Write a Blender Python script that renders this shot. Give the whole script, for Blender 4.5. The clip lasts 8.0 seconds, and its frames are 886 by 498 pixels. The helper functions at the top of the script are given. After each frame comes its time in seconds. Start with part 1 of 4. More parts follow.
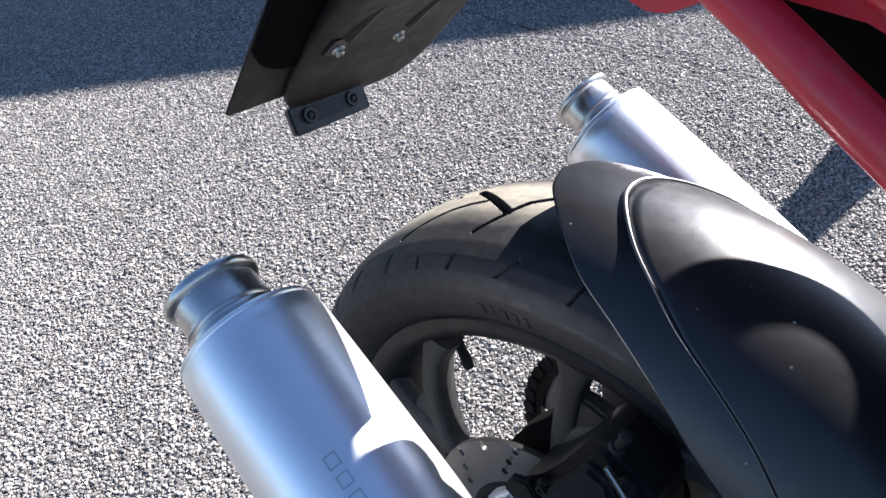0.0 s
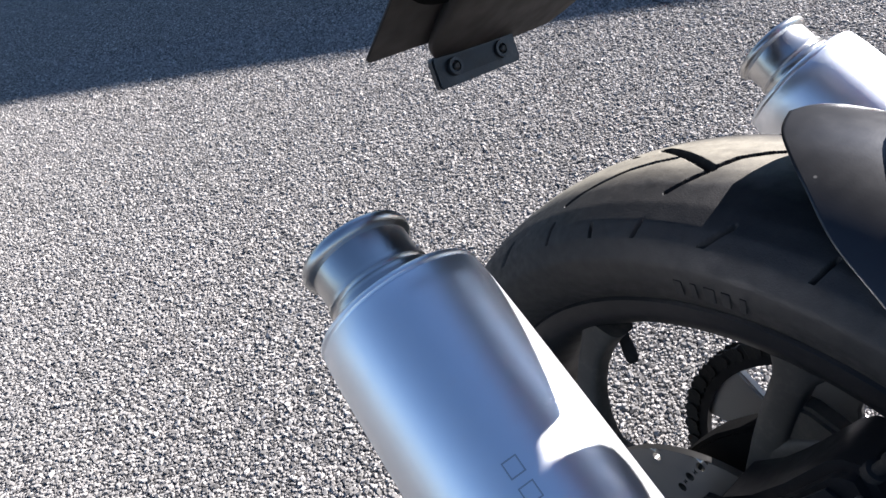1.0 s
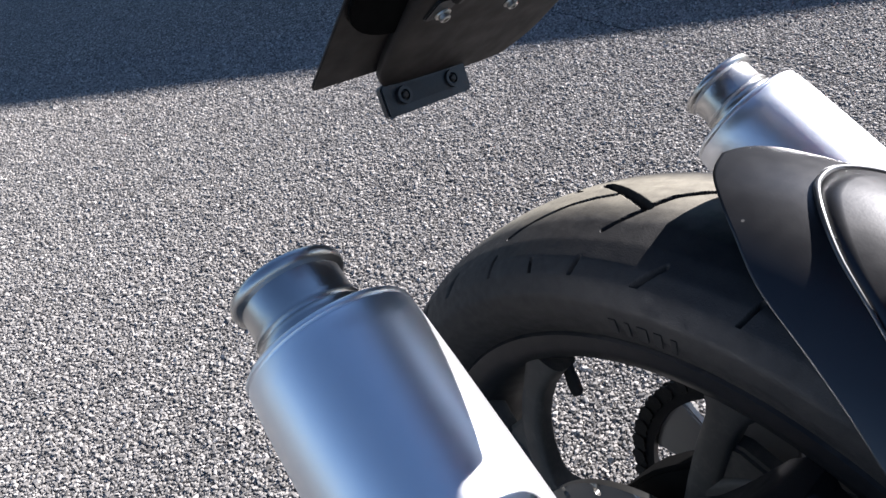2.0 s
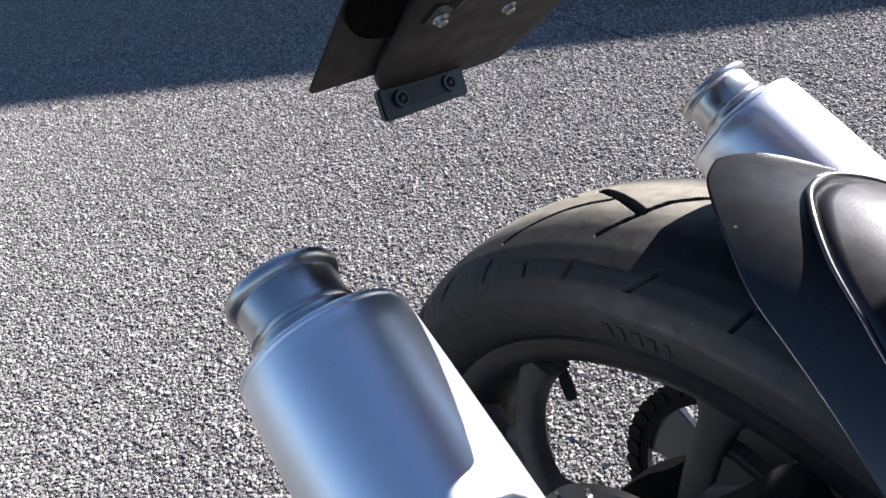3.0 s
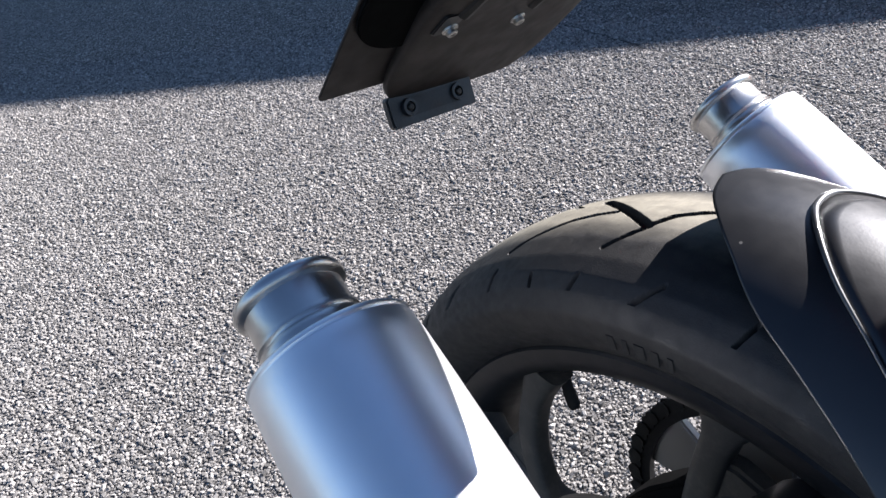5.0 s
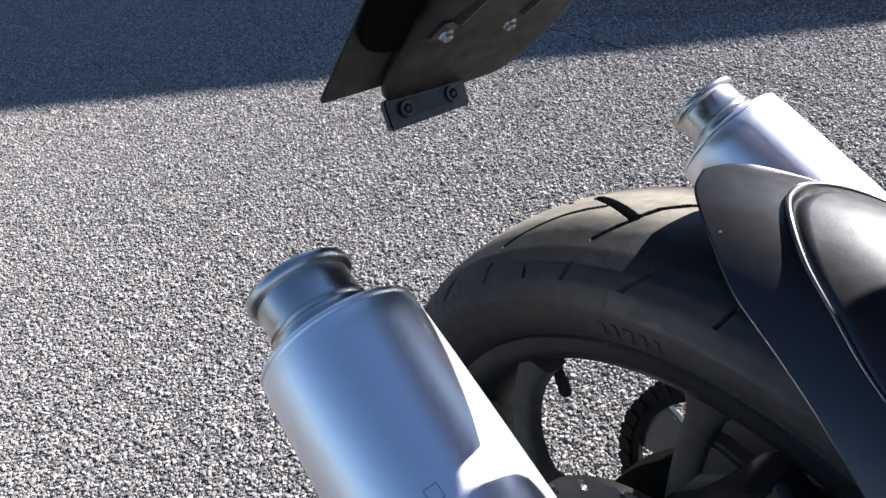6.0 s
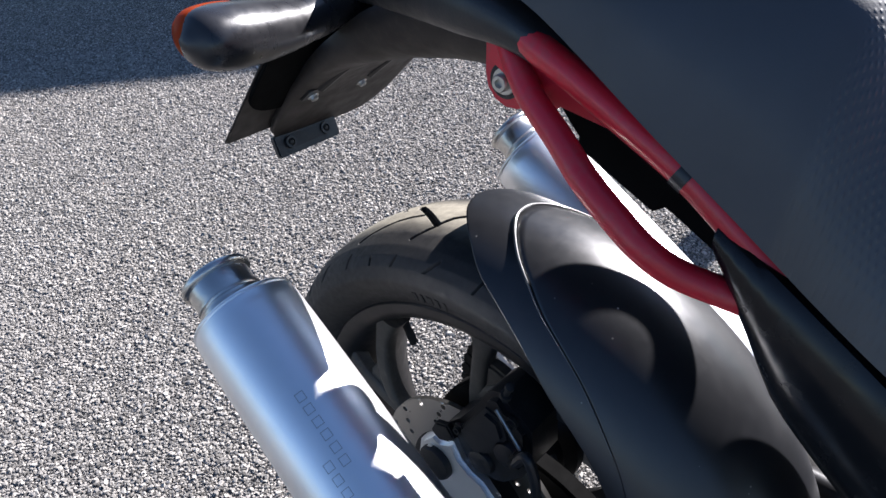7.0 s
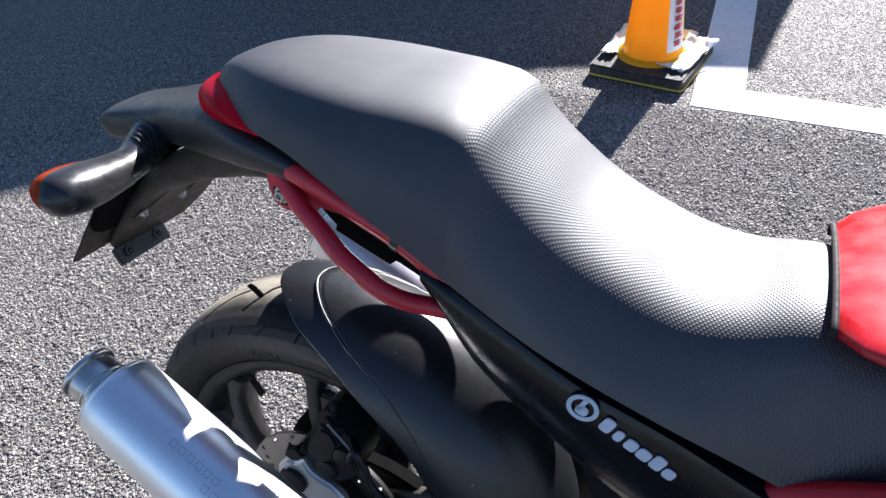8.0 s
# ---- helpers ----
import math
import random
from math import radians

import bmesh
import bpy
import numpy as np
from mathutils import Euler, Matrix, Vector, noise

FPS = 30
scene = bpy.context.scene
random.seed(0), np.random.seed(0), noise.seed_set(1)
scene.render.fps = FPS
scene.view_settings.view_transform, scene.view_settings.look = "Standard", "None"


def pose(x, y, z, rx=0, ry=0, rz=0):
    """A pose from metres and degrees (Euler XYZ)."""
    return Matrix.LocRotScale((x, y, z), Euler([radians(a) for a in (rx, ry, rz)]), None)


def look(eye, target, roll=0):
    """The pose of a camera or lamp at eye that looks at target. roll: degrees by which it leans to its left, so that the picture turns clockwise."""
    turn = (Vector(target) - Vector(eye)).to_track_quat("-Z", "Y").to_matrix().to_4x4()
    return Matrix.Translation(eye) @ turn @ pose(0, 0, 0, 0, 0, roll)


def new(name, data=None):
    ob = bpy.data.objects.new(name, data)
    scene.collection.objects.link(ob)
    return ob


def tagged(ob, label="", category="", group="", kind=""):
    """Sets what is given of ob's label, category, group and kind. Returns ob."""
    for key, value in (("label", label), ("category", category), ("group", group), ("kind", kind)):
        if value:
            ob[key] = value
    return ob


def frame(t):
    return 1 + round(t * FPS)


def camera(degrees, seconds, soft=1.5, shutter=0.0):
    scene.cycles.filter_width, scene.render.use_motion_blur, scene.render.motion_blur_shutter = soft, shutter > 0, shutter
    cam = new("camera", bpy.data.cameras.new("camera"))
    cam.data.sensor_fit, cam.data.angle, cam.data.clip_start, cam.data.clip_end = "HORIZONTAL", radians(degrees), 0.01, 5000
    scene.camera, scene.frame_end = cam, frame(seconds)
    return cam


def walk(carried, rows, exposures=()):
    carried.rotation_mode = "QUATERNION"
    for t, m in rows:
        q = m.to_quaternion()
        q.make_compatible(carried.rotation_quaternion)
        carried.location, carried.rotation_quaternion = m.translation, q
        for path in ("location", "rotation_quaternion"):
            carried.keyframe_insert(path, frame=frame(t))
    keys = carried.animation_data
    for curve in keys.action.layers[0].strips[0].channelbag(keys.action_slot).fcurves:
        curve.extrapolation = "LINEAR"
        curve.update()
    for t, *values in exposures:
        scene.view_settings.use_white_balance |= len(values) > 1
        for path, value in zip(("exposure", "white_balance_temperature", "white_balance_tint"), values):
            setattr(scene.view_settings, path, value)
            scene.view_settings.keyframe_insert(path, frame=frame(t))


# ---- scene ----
cam = camera(65.6, 8.0, soft=1.5)
PATH = [
    (0, (0.1561, -0.2585, 0.9234), (-0.9461, 0.7192, -0.4291), -10.50),
    (0.5, (0.1058, -0.2698, 0.8861), (-1.1169, 0.5979, -0.4376), -14.33),
    (1, (0.0841, -0.2633, 0.8624), (-1.2128, 0.5058, -0.4515), -16.36),
    (1.5, (0.0848, -0.2493, 0.8606), (-1.1795, 0.5714, -0.4540), -14.06),
    (2, (0.0903, -0.2410, 0.8636), (-1.1702, 0.6144, -0.4323), -13.22),
    (3.5, (0.0928, -0.2403, 0.8641), (-1.1684, 0.6247, -0.4247), -12.30),
    (4, (0.0927, -0.2393, 0.8612), (-1.1753, 0.6231, -0.4228), -12.16),
    (4.5, (0.0917, -0.2394, 0.8622), (-1.1860, 0.6205, -0.4138), -11.57),
    (5.8, (0.0956, -0.2539, 0.8800), (-1.1621, 0.6166, -0.4086), -12.17),
    (6, (0.1054, -0.2601, 0.8802), (-1.1487, 0.6336, -0.3960), -11.38),
    (6.5, (0.1712, -0.2762, 0.9348), (-0.9589, 0.7053, -0.3918), -7.99),
    (6.8, (0.231, -0.296, 1.002), (-0.833, 0.694, -0.372), -7.7),
    (7, (0.2723, -0.3122, 1.0417), (-0.7823, 0.6861, -0.3336), -8.12),
    (7.2, (0.298, -0.327, 1.080), (-0.725, 0.686, -0.309), -8.1),
    (7.5, (0.3416, -0.3527, 1.1210), (-0.6178, 0.7328, -0.2579), -7.61),
    (7.7, (0.3598, -0.3683, 1.1433), (-0.5352, 0.8051, -0.2065), -6.23),
    (8, (0.4239, -0.4091, 1.1926), (-0.3172, 0.9098, -0.1156), -6.92),
]
walk(cam, [(t, look(eye, target, roll)) for t, eye, target, roll in PATH], [(t, e, 6200, 15) for t, e in ((0.0, 2.10), (0.5, 1.98), (1.0, 1.83), (1.5, 1.63), (2.2, 1.61), (3.5, 1.73), (6.0, 1.72), (7.0, 1.75), (8.0, 1.80))])

# ---- world and sun ----
SUN_DIR = Vector((0.10, 1.0, 0.0)).normalized()      # towards the sun, in plan
SUN_ELEV = radians(27.2)
world = bpy.data.worlds.new("world")
scene.world = world
world.use_nodes = True
wn = world.node_tree.nodes
sky = wn.new("ShaderNodeTexSky")
sky.sky_type = "NISHITA"
sky.sun_disc = False
sky.ozone_density = 4.0
sky.dust_density = 0.2
sky.sun_elevation = SUN_ELEV
sky.sun_rotation = math.atan2(SUN_DIR.x, SUN_DIR.y)
wn["Background"].inputs["Strength"].default_value = 0.049
world.node_tree.links.new(sky.outputs[0], wn["Background"].inputs["Color"])
sun_data = bpy.data.lights.new("sun", "SUN")
sun_data.energy = 5.0
sun_data.angle = radians(0.53)
sun_data.color = (1.0, 0.96, 0.91)
sun = new("sun", sun_data)
sun_from = Vector((SUN_DIR.x * math.cos(SUN_ELEV), SUN_DIR.y * math.cos(SUN_ELEV), math.sin(SUN_ELEV)))
sun.matrix_world = look(sun_from * 20, (0, 0, 0))


# ---- materials ----
class Nodes:
    """A short hand for building a node material."""

    def __init__(self, name):
        self.mat = bpy.data.materials.new(name)
        self.mat.use_nodes = True
        self.tree = self.mat.node_tree
        self.bsdf = self.tree.nodes["Principled BSDF"]
        self.out = self.tree.nodes["Material Output"]
        self.coord = self.add("ShaderNodeTexCoord").outputs["Object"]

    def add(self, kind, **values):
        node = self.tree.nodes.new(kind)
        for key, value in values.items():
            node.inputs[key].default_value = value
        return node

    def link(self, a, b):
        self.tree.links.new(a, b)

    def noise(self, scale, detail=4.0, rough=0.55, stretch=None):
        node = self.add("ShaderNodeTexNoise", Scale=scale, Detail=detail, Roughness=rough)
        src = self.coord
        if stretch:
            m = self.add("ShaderNodeMapping")
            m.inputs["Scale"].default_value = stretch
            self.link(src, m.inputs[0])
            src = m.outputs[0]
        self.link(src, node.inputs["Vector"])
        return node.outputs["Fac"]

    def ramp(self, fac, stops):
        node = self.add("ShaderNodeValToRGB")
        el = node.color_ramp.elements
        while len(el) < len(stops):
            el.new(0.5)
        for e, (at, c) in zip(el, stops):
            e.position = at
            e.color = (c, c, c, 1) if isinstance(c, (int, float)) else (*c, 1)
        self.link(fac, node.inputs[0])
        return node.outputs[0]

    def mix(self, fac, a, b, kind="MIX"):
        node = self.add("ShaderNodeMix")
        node.data_type, node.blend_type = "RGBA", kind
        for slot, v in ((0, fac), (6, a), (7, b)):
            if isinstance(v, (int, float)):
                node.inputs[slot].default_value = v
            elif isinstance(v, tuple):
                node.inputs[slot].default_value = (*v, 1)
            else:
                self.link(v, node.inputs[slot])
        return node.outputs[2]

    def math(self, op, a, b=0.0, c=0.0):
        node = self.add("ShaderNodeMath")
        node.operation = op
        for i, v in enumerate((a, b, c)):
            if isinstance(v, (int, float)):
                node.inputs[i].default_value = v
            else:
                self.link(v, node.inputs[i])
        return node.outputs[0]

    def bump(self, height, strength=0.3, distance=0.001, normal=None):
        node = self.add("ShaderNodeBump", Strength=strength, Distance=distance)
        self.link(height, node.inputs["Height"])
        if normal:
            self.link(normal, node.inputs["Normal"])
        return node.outputs[0]

    def set(self, name, v):
        if isinstance(v, (int, float)):
            self.bsdf.inputs[name].default_value = v
        elif isinstance(v, tuple):
            self.bsdf.inputs[name].default_value = (*v, 1)
        else:
            self.link(v, self.bsdf.inputs[name])


def plain(name, col, rough=0.5, metal=0.0, vary=0.25, scale=60.0, grain=0.15, coat=0.0, dirt=None, dirt_amount=0.5, spread=0.09):
    """Paint, plastic or metal with two scales of variation, fine relief and optional dust."""
    n = Nodes(name)
    big, fine = n.noise(scale * 0.15, 5), n.noise(scale * 8, 3)
    dark = tuple(c * (1 - vary) for c in col)
    light = tuple(min(1, c * (1 + vary)) for c in col)
    base = n.mix(n.ramp(big, [(0.35, 0.0), (0.65, 1.0)]), dark, light)
    if dirt:
        spots = n.ramp(n.math("MULTIPLY", n.noise(scale * 0.6, 6, 0.7), n.noise(scale * 4, 4)), [(0.24, 0.0), (0.42, dirt_amount)])
        base = n.mix(spots, base, dirt)
    n.set("Base Color", base)
    n.set("Roughness", n.ramp(n.noise(scale, 4), [(0.3, max(0.02, rough - spread)), (0.7, min(1, rough + spread))]))
    n.set("Metallic", metal)
    n.set("Coat Weight", coat)
    n.set("Coat Roughness", 0.08)
    if grain:
        n.set("Normal", n.bump(fine, grain, 0.0006))
    return n.mat


def asphalt_material():
    """Coarse worn asphalt: pale and dark chippings standing proud of black binder."""
    n = Nodes("coarse_asphalt")
    warp = n.add("ShaderNodeTexNoise", Scale=105.0, Detail=3.0)
    n.link(n.coord, warp.inputs["Vector"])
    shifted = n.add("ShaderNodeVectorMath")
    shifted.operation = "MULTIPLY_ADD"
    n.link(warp.outputs["Color"], shifted.inputs[0])
    shifted.inputs[1].default_value = (0.0105, 0.0105, 0.0)
    n.link(n.coord, shifted.inputs[2])
    vec = shifted.outputs[0]

    def cells(scale, feature="F1"):
        node = n.add("ShaderNodeTexVoronoi", Scale=scale, Randomness=1.0)
        node.feature = feature
        n.link(vec, node.inputs["Vector"])
        return node

    big, big_edge = cells(138.0), cells(138.0, "DISTANCE_TO_EDGE")
    small, small_edge = cells(280.0), cells(280.0, "DISTANCE_TO_EDGE")
    hue = n.add("ShaderNodeSeparateColor")
    n.link(big.outputs["Color"], hue.inputs[0])
    hue2 = n.add("ShaderNodeSeparateColor")
    n.link(small.outputs["Color"], hue2.inputs[0])
    stone = n.ramp(hue.outputs[0], [(0.0, (0.17, 0.160, 0.152)), (0.2, (0.30, 0.283, 0.266)), (0.65, (0.385, 0.362, 0.338)), (0.92, (0.455, 0.425, 0.392)), (1.0, (0.58, 0.555, 0.52))])
    chip = n.ramp(hue2.outputs[1], [(0.0, (0.10, 0.096, 0.092)), (0.45, (0.28, 0.265, 0.25)), (1.0, (0.45, 0.425, 0.395))])
    # which cells hold a large chipping, the rest are filled by small ones
    is_big = n.ramp(hue.outputs[1], [(0.36, 0.0), (0.38, 1.0)])
    gap_b = n.ramp(big_edge.outputs["Distance"], [(0.06, 1.0), (0.16, 0.0)])
    gap_s = n.ramp(small_edge.outputs["Distance"], [(0.06, 1.0), (0.20, 0.0)])
    col_b = n.mix(gap_b, stone, (0.030, 0.029, 0.029))
    col_s = n.mix(gap_s, chip, (0.030, 0.029, 0.029))
    base = n.mix(is_big, col_s, col_b)
    patch = n.ramp(n.noise(1.1, 5), [(0.3, (0.97, 0.975, 0.98)), (0.7, (1.03, 1.02, 1.01))])
    speck = n.ramp(n.noise(620, 4, 0.65), [(0.28, (0.78, 0.78, 0.78)), (0.72, (1.20, 1.19, 1.17))])
    base = n.mix(1.0, base, speck, "MULTIPLY")
    n.set("Base Color", n.mix(1.0, base, patch, "MULTIPLY"))
    n.set("Roughness", n.ramp(hue.outputs[2], [(0.0, 0.5), (1.0, 0.9)]))
    n.set("Specular IOR Level", 0.3)
    high_b = n.math("MULTIPLY", n.math("SUBTRACT", 0.75, big.outputs["Distance"]), n.math("ADD", 0.9, hue.outputs[2]))
    high_s = n.math("MULTIPLY", n.math("SUBTRACT", 0.60, small.outputs["Distance"]), n.math("ADD", 0.4, hue2.outputs[2]))
    keep = n.add("ShaderNodeMix")
    n.link(is_big, keep.inputs[0])
    n.link(high_s, keep.inputs[2])
    n.link(high_b, keep.inputs[3])
    rough = n.math("ADD", keep.outputs[0], n.math("MULTIPLY", n.noise(700, 3), 0.16))
    n.set("Normal", n.bump(rough, 1.0, 0.0058))
    return n.mat


def dull(mat, level):
    mat.node_tree.nodes["Principled BSDF"].inputs["Specular IOR Level"].default_value = level
    return mat


def line_paint_material():
    n = Nodes("worn_line_paint")
    vor = n.add("ShaderNodeTexVoronoi", Scale=150.0)
    n.link(n.coord, vor.inputs["Vector"])
    wear = n.ramp(n.math("ADD", n.noise(14, 6, 0.7), n.math("MULTIPLY", vor.outputs["Distance"], 0.28)), [(0.80, 0.0), (0.88, 1.0)])
    n.set("Base Color", n.mix(wear, n.ramp(n.noise(40, 4), [(0.3, (0.76, 0.76, 0.74)), (0.7, (0.86, 0.86, 0.84))]), (0.14, 0.14, 0.135)))
    n.set("Roughness", 0.75)
    n.set("Normal", n.bump(n.math("SUBTRACT", 0.6, vor.outputs["Distance"]), 0.8, 0.002))
    return n.mat


def rubber_material():
    """Tyre rubber, dusty on the running surface."""
    n = Nodes("dusty_tyre_rubber")
    dust = n.ramp(n.noise(55, 6, 0.7), [(0.35, 0.0), (0.75, 1.0)])
    base = n.mix(dust, (0.011, 0.011, 0.0112), (0.028, 0.0265, 0.025))
    n.set("Base Color", base)
    n.set("Roughness", n.ramp(n.noise(120, 4), [(0.3, 0.62), (0.7, 0.85)]))
    n.set("Specular IOR Level", 0.3)
    n.set("Normal", n.bump(n.noise(1400, 3), 0.35, 0.0006))
    return n.mat


def hugger_material():
    """Satin black plastic with a thin scatter of pale dust specks."""
    n = Nodes("satin_black_plastic")
    vor = n.add("ShaderNodeTexVoronoi", Scale=110.0)
    n.link(n.coord, vor.inputs["Vector"])
    pick = n.add("ShaderNodeSeparateColor")
    n.link(vor.outputs["Color"], pick.inputs[0])
    where = n.math("MULTIPLY", n.ramp(pick.outputs[0], [(0.86, 0.0), (0.88, 1.0)]), n.ramp(n.noise(16, 4), [(0.46, 0.0), (0.6, 1.0)]))
    speck = n.math("MULTIPLY", where, n.ramp(vor.outputs["Distance"], [(0.07, 1.0), (0.12, 0.0)]))
    film = n.ramp(n.noise(24, 6, 0.7), [(0.35, 0.01), (0.8, 0.07)])
    base = n.mix(film, (0.0080, 0.0085, 0.0105), (0.105, 0.112, 0.125))
    n.set("Base Color", n.mix(speck, base, (0.5, 0.48, 0.44)))
    n.set("Roughness", n.ramp(n.noise(90, 4), [(0.3, 0.33), (0.7, 0.38)]))
    n.set("Specular IOR Level", 0.62)
    n.set("Normal", n.bump(n.noise(720, 3), 0.05, 0.0006))
    return n.mat


def tread_material():
    """Tyre rubber whose middle band is scrubbed pale and dusty; its fade towards the shoulders paints in the sun's
    falloff.
    """
    n = Nodes("scrubbed_sunlit_tyre_rubber")
    sep = n.add("ShaderNodeSeparateXYZ")
    n.link(n.coord, sep.inputs[0])
    across = n.math("ADD", n.math("ABSOLUTE", sep.outputs[1]), n.math("MULTIPLY", n.math("SUBTRACT", n.noise(45, 5, 0.65), 0.5), 0.016))
    # scrubbed band and the sun's falloff across the tread, in one colour mask
    worn = n.ramp(n.math("MULTIPLY", across, 10.0), [(0.17, 1.0), (0.29, 0.40), (0.42, 0.0)])
    dust = n.ramp(n.noise(70, 6, 0.7), [(0.3, 0.0), (0.72, 1.0)])
    pale = n.mix(dust, (0.17, 0.155, 0.125), (0.31, 0.285, 0.225))
    film = n.ramp(n.noise(55, 6, 0.7), [(0.35, 0.0), (0.75, 1.0)])
    black = n.mix(film, (0.012, 0.012, 0.0125), (0.030, 0.028, 0.026))
    n.set("Base Color", n.mix(worn, black, pale))
    n.set("Roughness", n.ramp(n.noise(150, 4), [(0.3, 0.52), (0.7, 0.72)]))
    n.set("Specular IOR Level", 0.4)
    n.set("Normal", n.bump(n.noise(1100, 4), 0.35, 0.0006))
    return n.mat


def brushed_metal(name, col, rough, stretch):
    n = Nodes(name)
    streak = n.noise(260, 3, 0.6, stretch)
    soft = n.noise(9, 4)
    n.set("Base Color", n.mix(n.ramp(soft, [(0.3, 0.0), (0.7, 1.0)]), tuple(c * 0.9 for c in col), col))
    n.set("Metallic", 1.0)
    n.set("Roughness", n.math("ADD", n.math("MULTIPLY", streak, 0.14), rough - 0.07))
    n.set("Normal", n.bump(streak, 0.10, 0.0004))
    return n.mat


def seat_material():
    """Black seat cover with rows of tiny raised dots."""
    n = Nodes("dotted_seat_cover")
    m = n.add("ShaderNodeMapping")
    m.inputs["Rotation"].default_value = (0, 0, radians(45))
    n.link(n.coord, m.inputs[0])
    sep = n.add("ShaderNodeSeparateXYZ")
    n.link(m.outputs[0], sep.inputs[0])
    k = 2 * math.pi / 0.0028
    waves = [n.math("SINE", n.math("MULTIPLY", sep.outputs[i], k)) for i in (0, 1)]
    dots = n.math("MULTIPLY", n.math("ADD", waves[0], 1.0), n.math("ADD", waves[1], 1.0))
    dots = n.math("POWER", n.math("MULTIPLY", dots, 0.25), 1.5)
    # the dots begin at the step; the pillion end is plain grained vinyl
    place = n.add("ShaderNodeSeparateXYZ")
    n.link(n.coord, place.inputs[0])
    front = n.ramp(n.math("MULTIPLY", place.outputs[0], 2.0), [(0.424, 0.0), (0.436, 1.0)])
    dots = n.math("MULTIPLY", dots, front)
    mottle = n.ramp(n.noise(12, 5), [(0.3, 0.0), (0.7, 1.0)])
    n.set("Base Color", n.mix(front, n.mix(mottle, (0.021, 0.024, 0.030), (0.030, 0.033, 0.040)), n.mix(mottle, (0.011, 0.0125, 0.017), (0.017, 0.019, 0.025))))
    n.set("Roughness", n.math("SUBTRACT", n.ramp(n.noise(30, 4), [(0.3, 0.56), (0.7, 0.64)]), n.math("MULTIPLY", front, 0.09)))
    n.set("Specular IOR Level", n.math("ADD", 0.78, n.math("MULTIPLY", front, 0.17)))
    n.set("Normal", n.bump(dots, 0.60, 0.00045, n.bump(n.noise(900, 2), 0.15, 0.0004)))
    return n.mat


def cone_material():
    """Thin orange plastic that lets the sun glow through."""
    n = Nodes("orange_cone_plastic")
    col = n.mix(n.ramp(n.noise(9, 5), [(0.3, 0.0), (0.7, 1.0)]), (0.97, 0.64, 0.008), (1.0, 0.71, 0.012))
    n.set("Base Color", col)
    n.set("Roughness", 0.45)
    glow = n.add("ShaderNodeBsdfTranslucent")
    n.link(col, glow.inputs[0])
    both = n.add("ShaderNodeMixShader")
    both.inputs[0].default_value = 0.62
    n.link(n.bsdf.outputs[0], both.inputs[1])
    n.link(glow.outputs[0], both.inputs[2])
    n.link(both.outputs[0], n.out.inputs[0])
    return n.mat


def lens_material(name, col):
    """Tinted lamp plastic that lets daylight glow through."""
    n = Nodes(name)
    tint = n.mix(n.ramp(n.noise(20, 4), [(0.3, 0.0), (0.7, 1.0)]), tuple(c * 0.9 for c in col), col)
    n.set("Base Color", tint)
    n.set("Roughness", 0.3)
    n.set("Specular IOR Level", 0.35)
    glow = n.add("ShaderNodeBsdfTranslucent")
    n.link(tint, glow.inputs[0])
    both = n.add("ShaderNodeMixShader")
    both.inputs[0].default_value = 0.75
    n.link(n.bsdf.outputs[0], both.inputs[1])
    n.link(glow.outputs[0], both.inputs[2])
    n.link(both.outputs[0], n.out.inputs[0])
    return n.mat


def chipping_material():
    """Loose-grained stone chippings: each stone has its own grey, some pale, a few dark."""
    n = Nodes("stone_chippings")
    rand = n.add("ShaderNodeNewGeometry").outputs["Random Per Island"]
    stone = n.ramp(rand, [(0.0, (0.095, 0.091, 0.086)), (0.25, (0.205, 0.197, 0.185)), (0.6, (0.295, 0.282, 0.264)), (0.88, (0.375, 0.356, 0.330)), (1.0, (0.51, 0.489, 0.459))])
    speck = n.ramp(n.noise(900, 4, 0.65), [(0.28, (0.72, 0.72, 0.73)), (0.72, (1.22, 1.20, 1.17))])
    patch = n.ramp(n.noise(1.1, 5), [(0.3, (0.97, 0.975, 0.98)), (0.7, (1.03, 1.02, 1.01))])
    n.set("Base Color", n.mix(1.0, n.mix(1.0, stone, speck, "MULTIPLY"), patch, "MULTIPLY"))
    n.set("Roughness", n.ramp(n.noise(300, 3), [(0.3, 0.65), (0.7, 0.9)]))
    n.set("Specular IOR Level", 0.2)
    n.set("Normal", n.bump(n.noise(1500, 3), 0.3, 0.0006))
    return n.mat


ASPHALT = asphalt_material()
CHIPPINGS = chipping_material()
LINE_PAINT = line_paint_material()
CRACK_GRIT = plain("dark_crack_grit", (0.03, 0.029, 0.028), 0.9, vary=0.4, scale=200, grain=0.6, dirt=(0.2, 0.19, 0.17), dirt_amount=0.6)
RUBBER = rubber_material()
TREAD = tread_material()
STEEL = brushed_metal("brushed_muffler_steel", (0.93, 0.945, 0.965), 0.41, (4, 60, 60))
PIPE_STEEL = brushed_metal("polished_outlet_steel", (0.58, 0.57, 0.55), 0.30, (60, 60, 4))
ALLOY = brushed_metal("worn_cast_alloy", (0.50, 0.49, 0.47), 0.45, (30, 30, 30))
DISC_STEEL = brushed_metal("brake_disc_steel", (0.42, 0.41, 0.39), 0.35, (60, 4, 60))
SCREW_STEEL = brushed_metal("zinc_screw_steel", (0.55, 0.53, 0.49), 0.38, (20, 20, 20))
WHEEL_BLACK = dull(plain("black_wheel_paint", (0.009, 0.009, 0.010), 0.40, vary=0.3, dirt=(0.08, 0.07, 0.06), dirt_amount=0.15), 0.35)
HUGGER_BLACK = hugger_material()
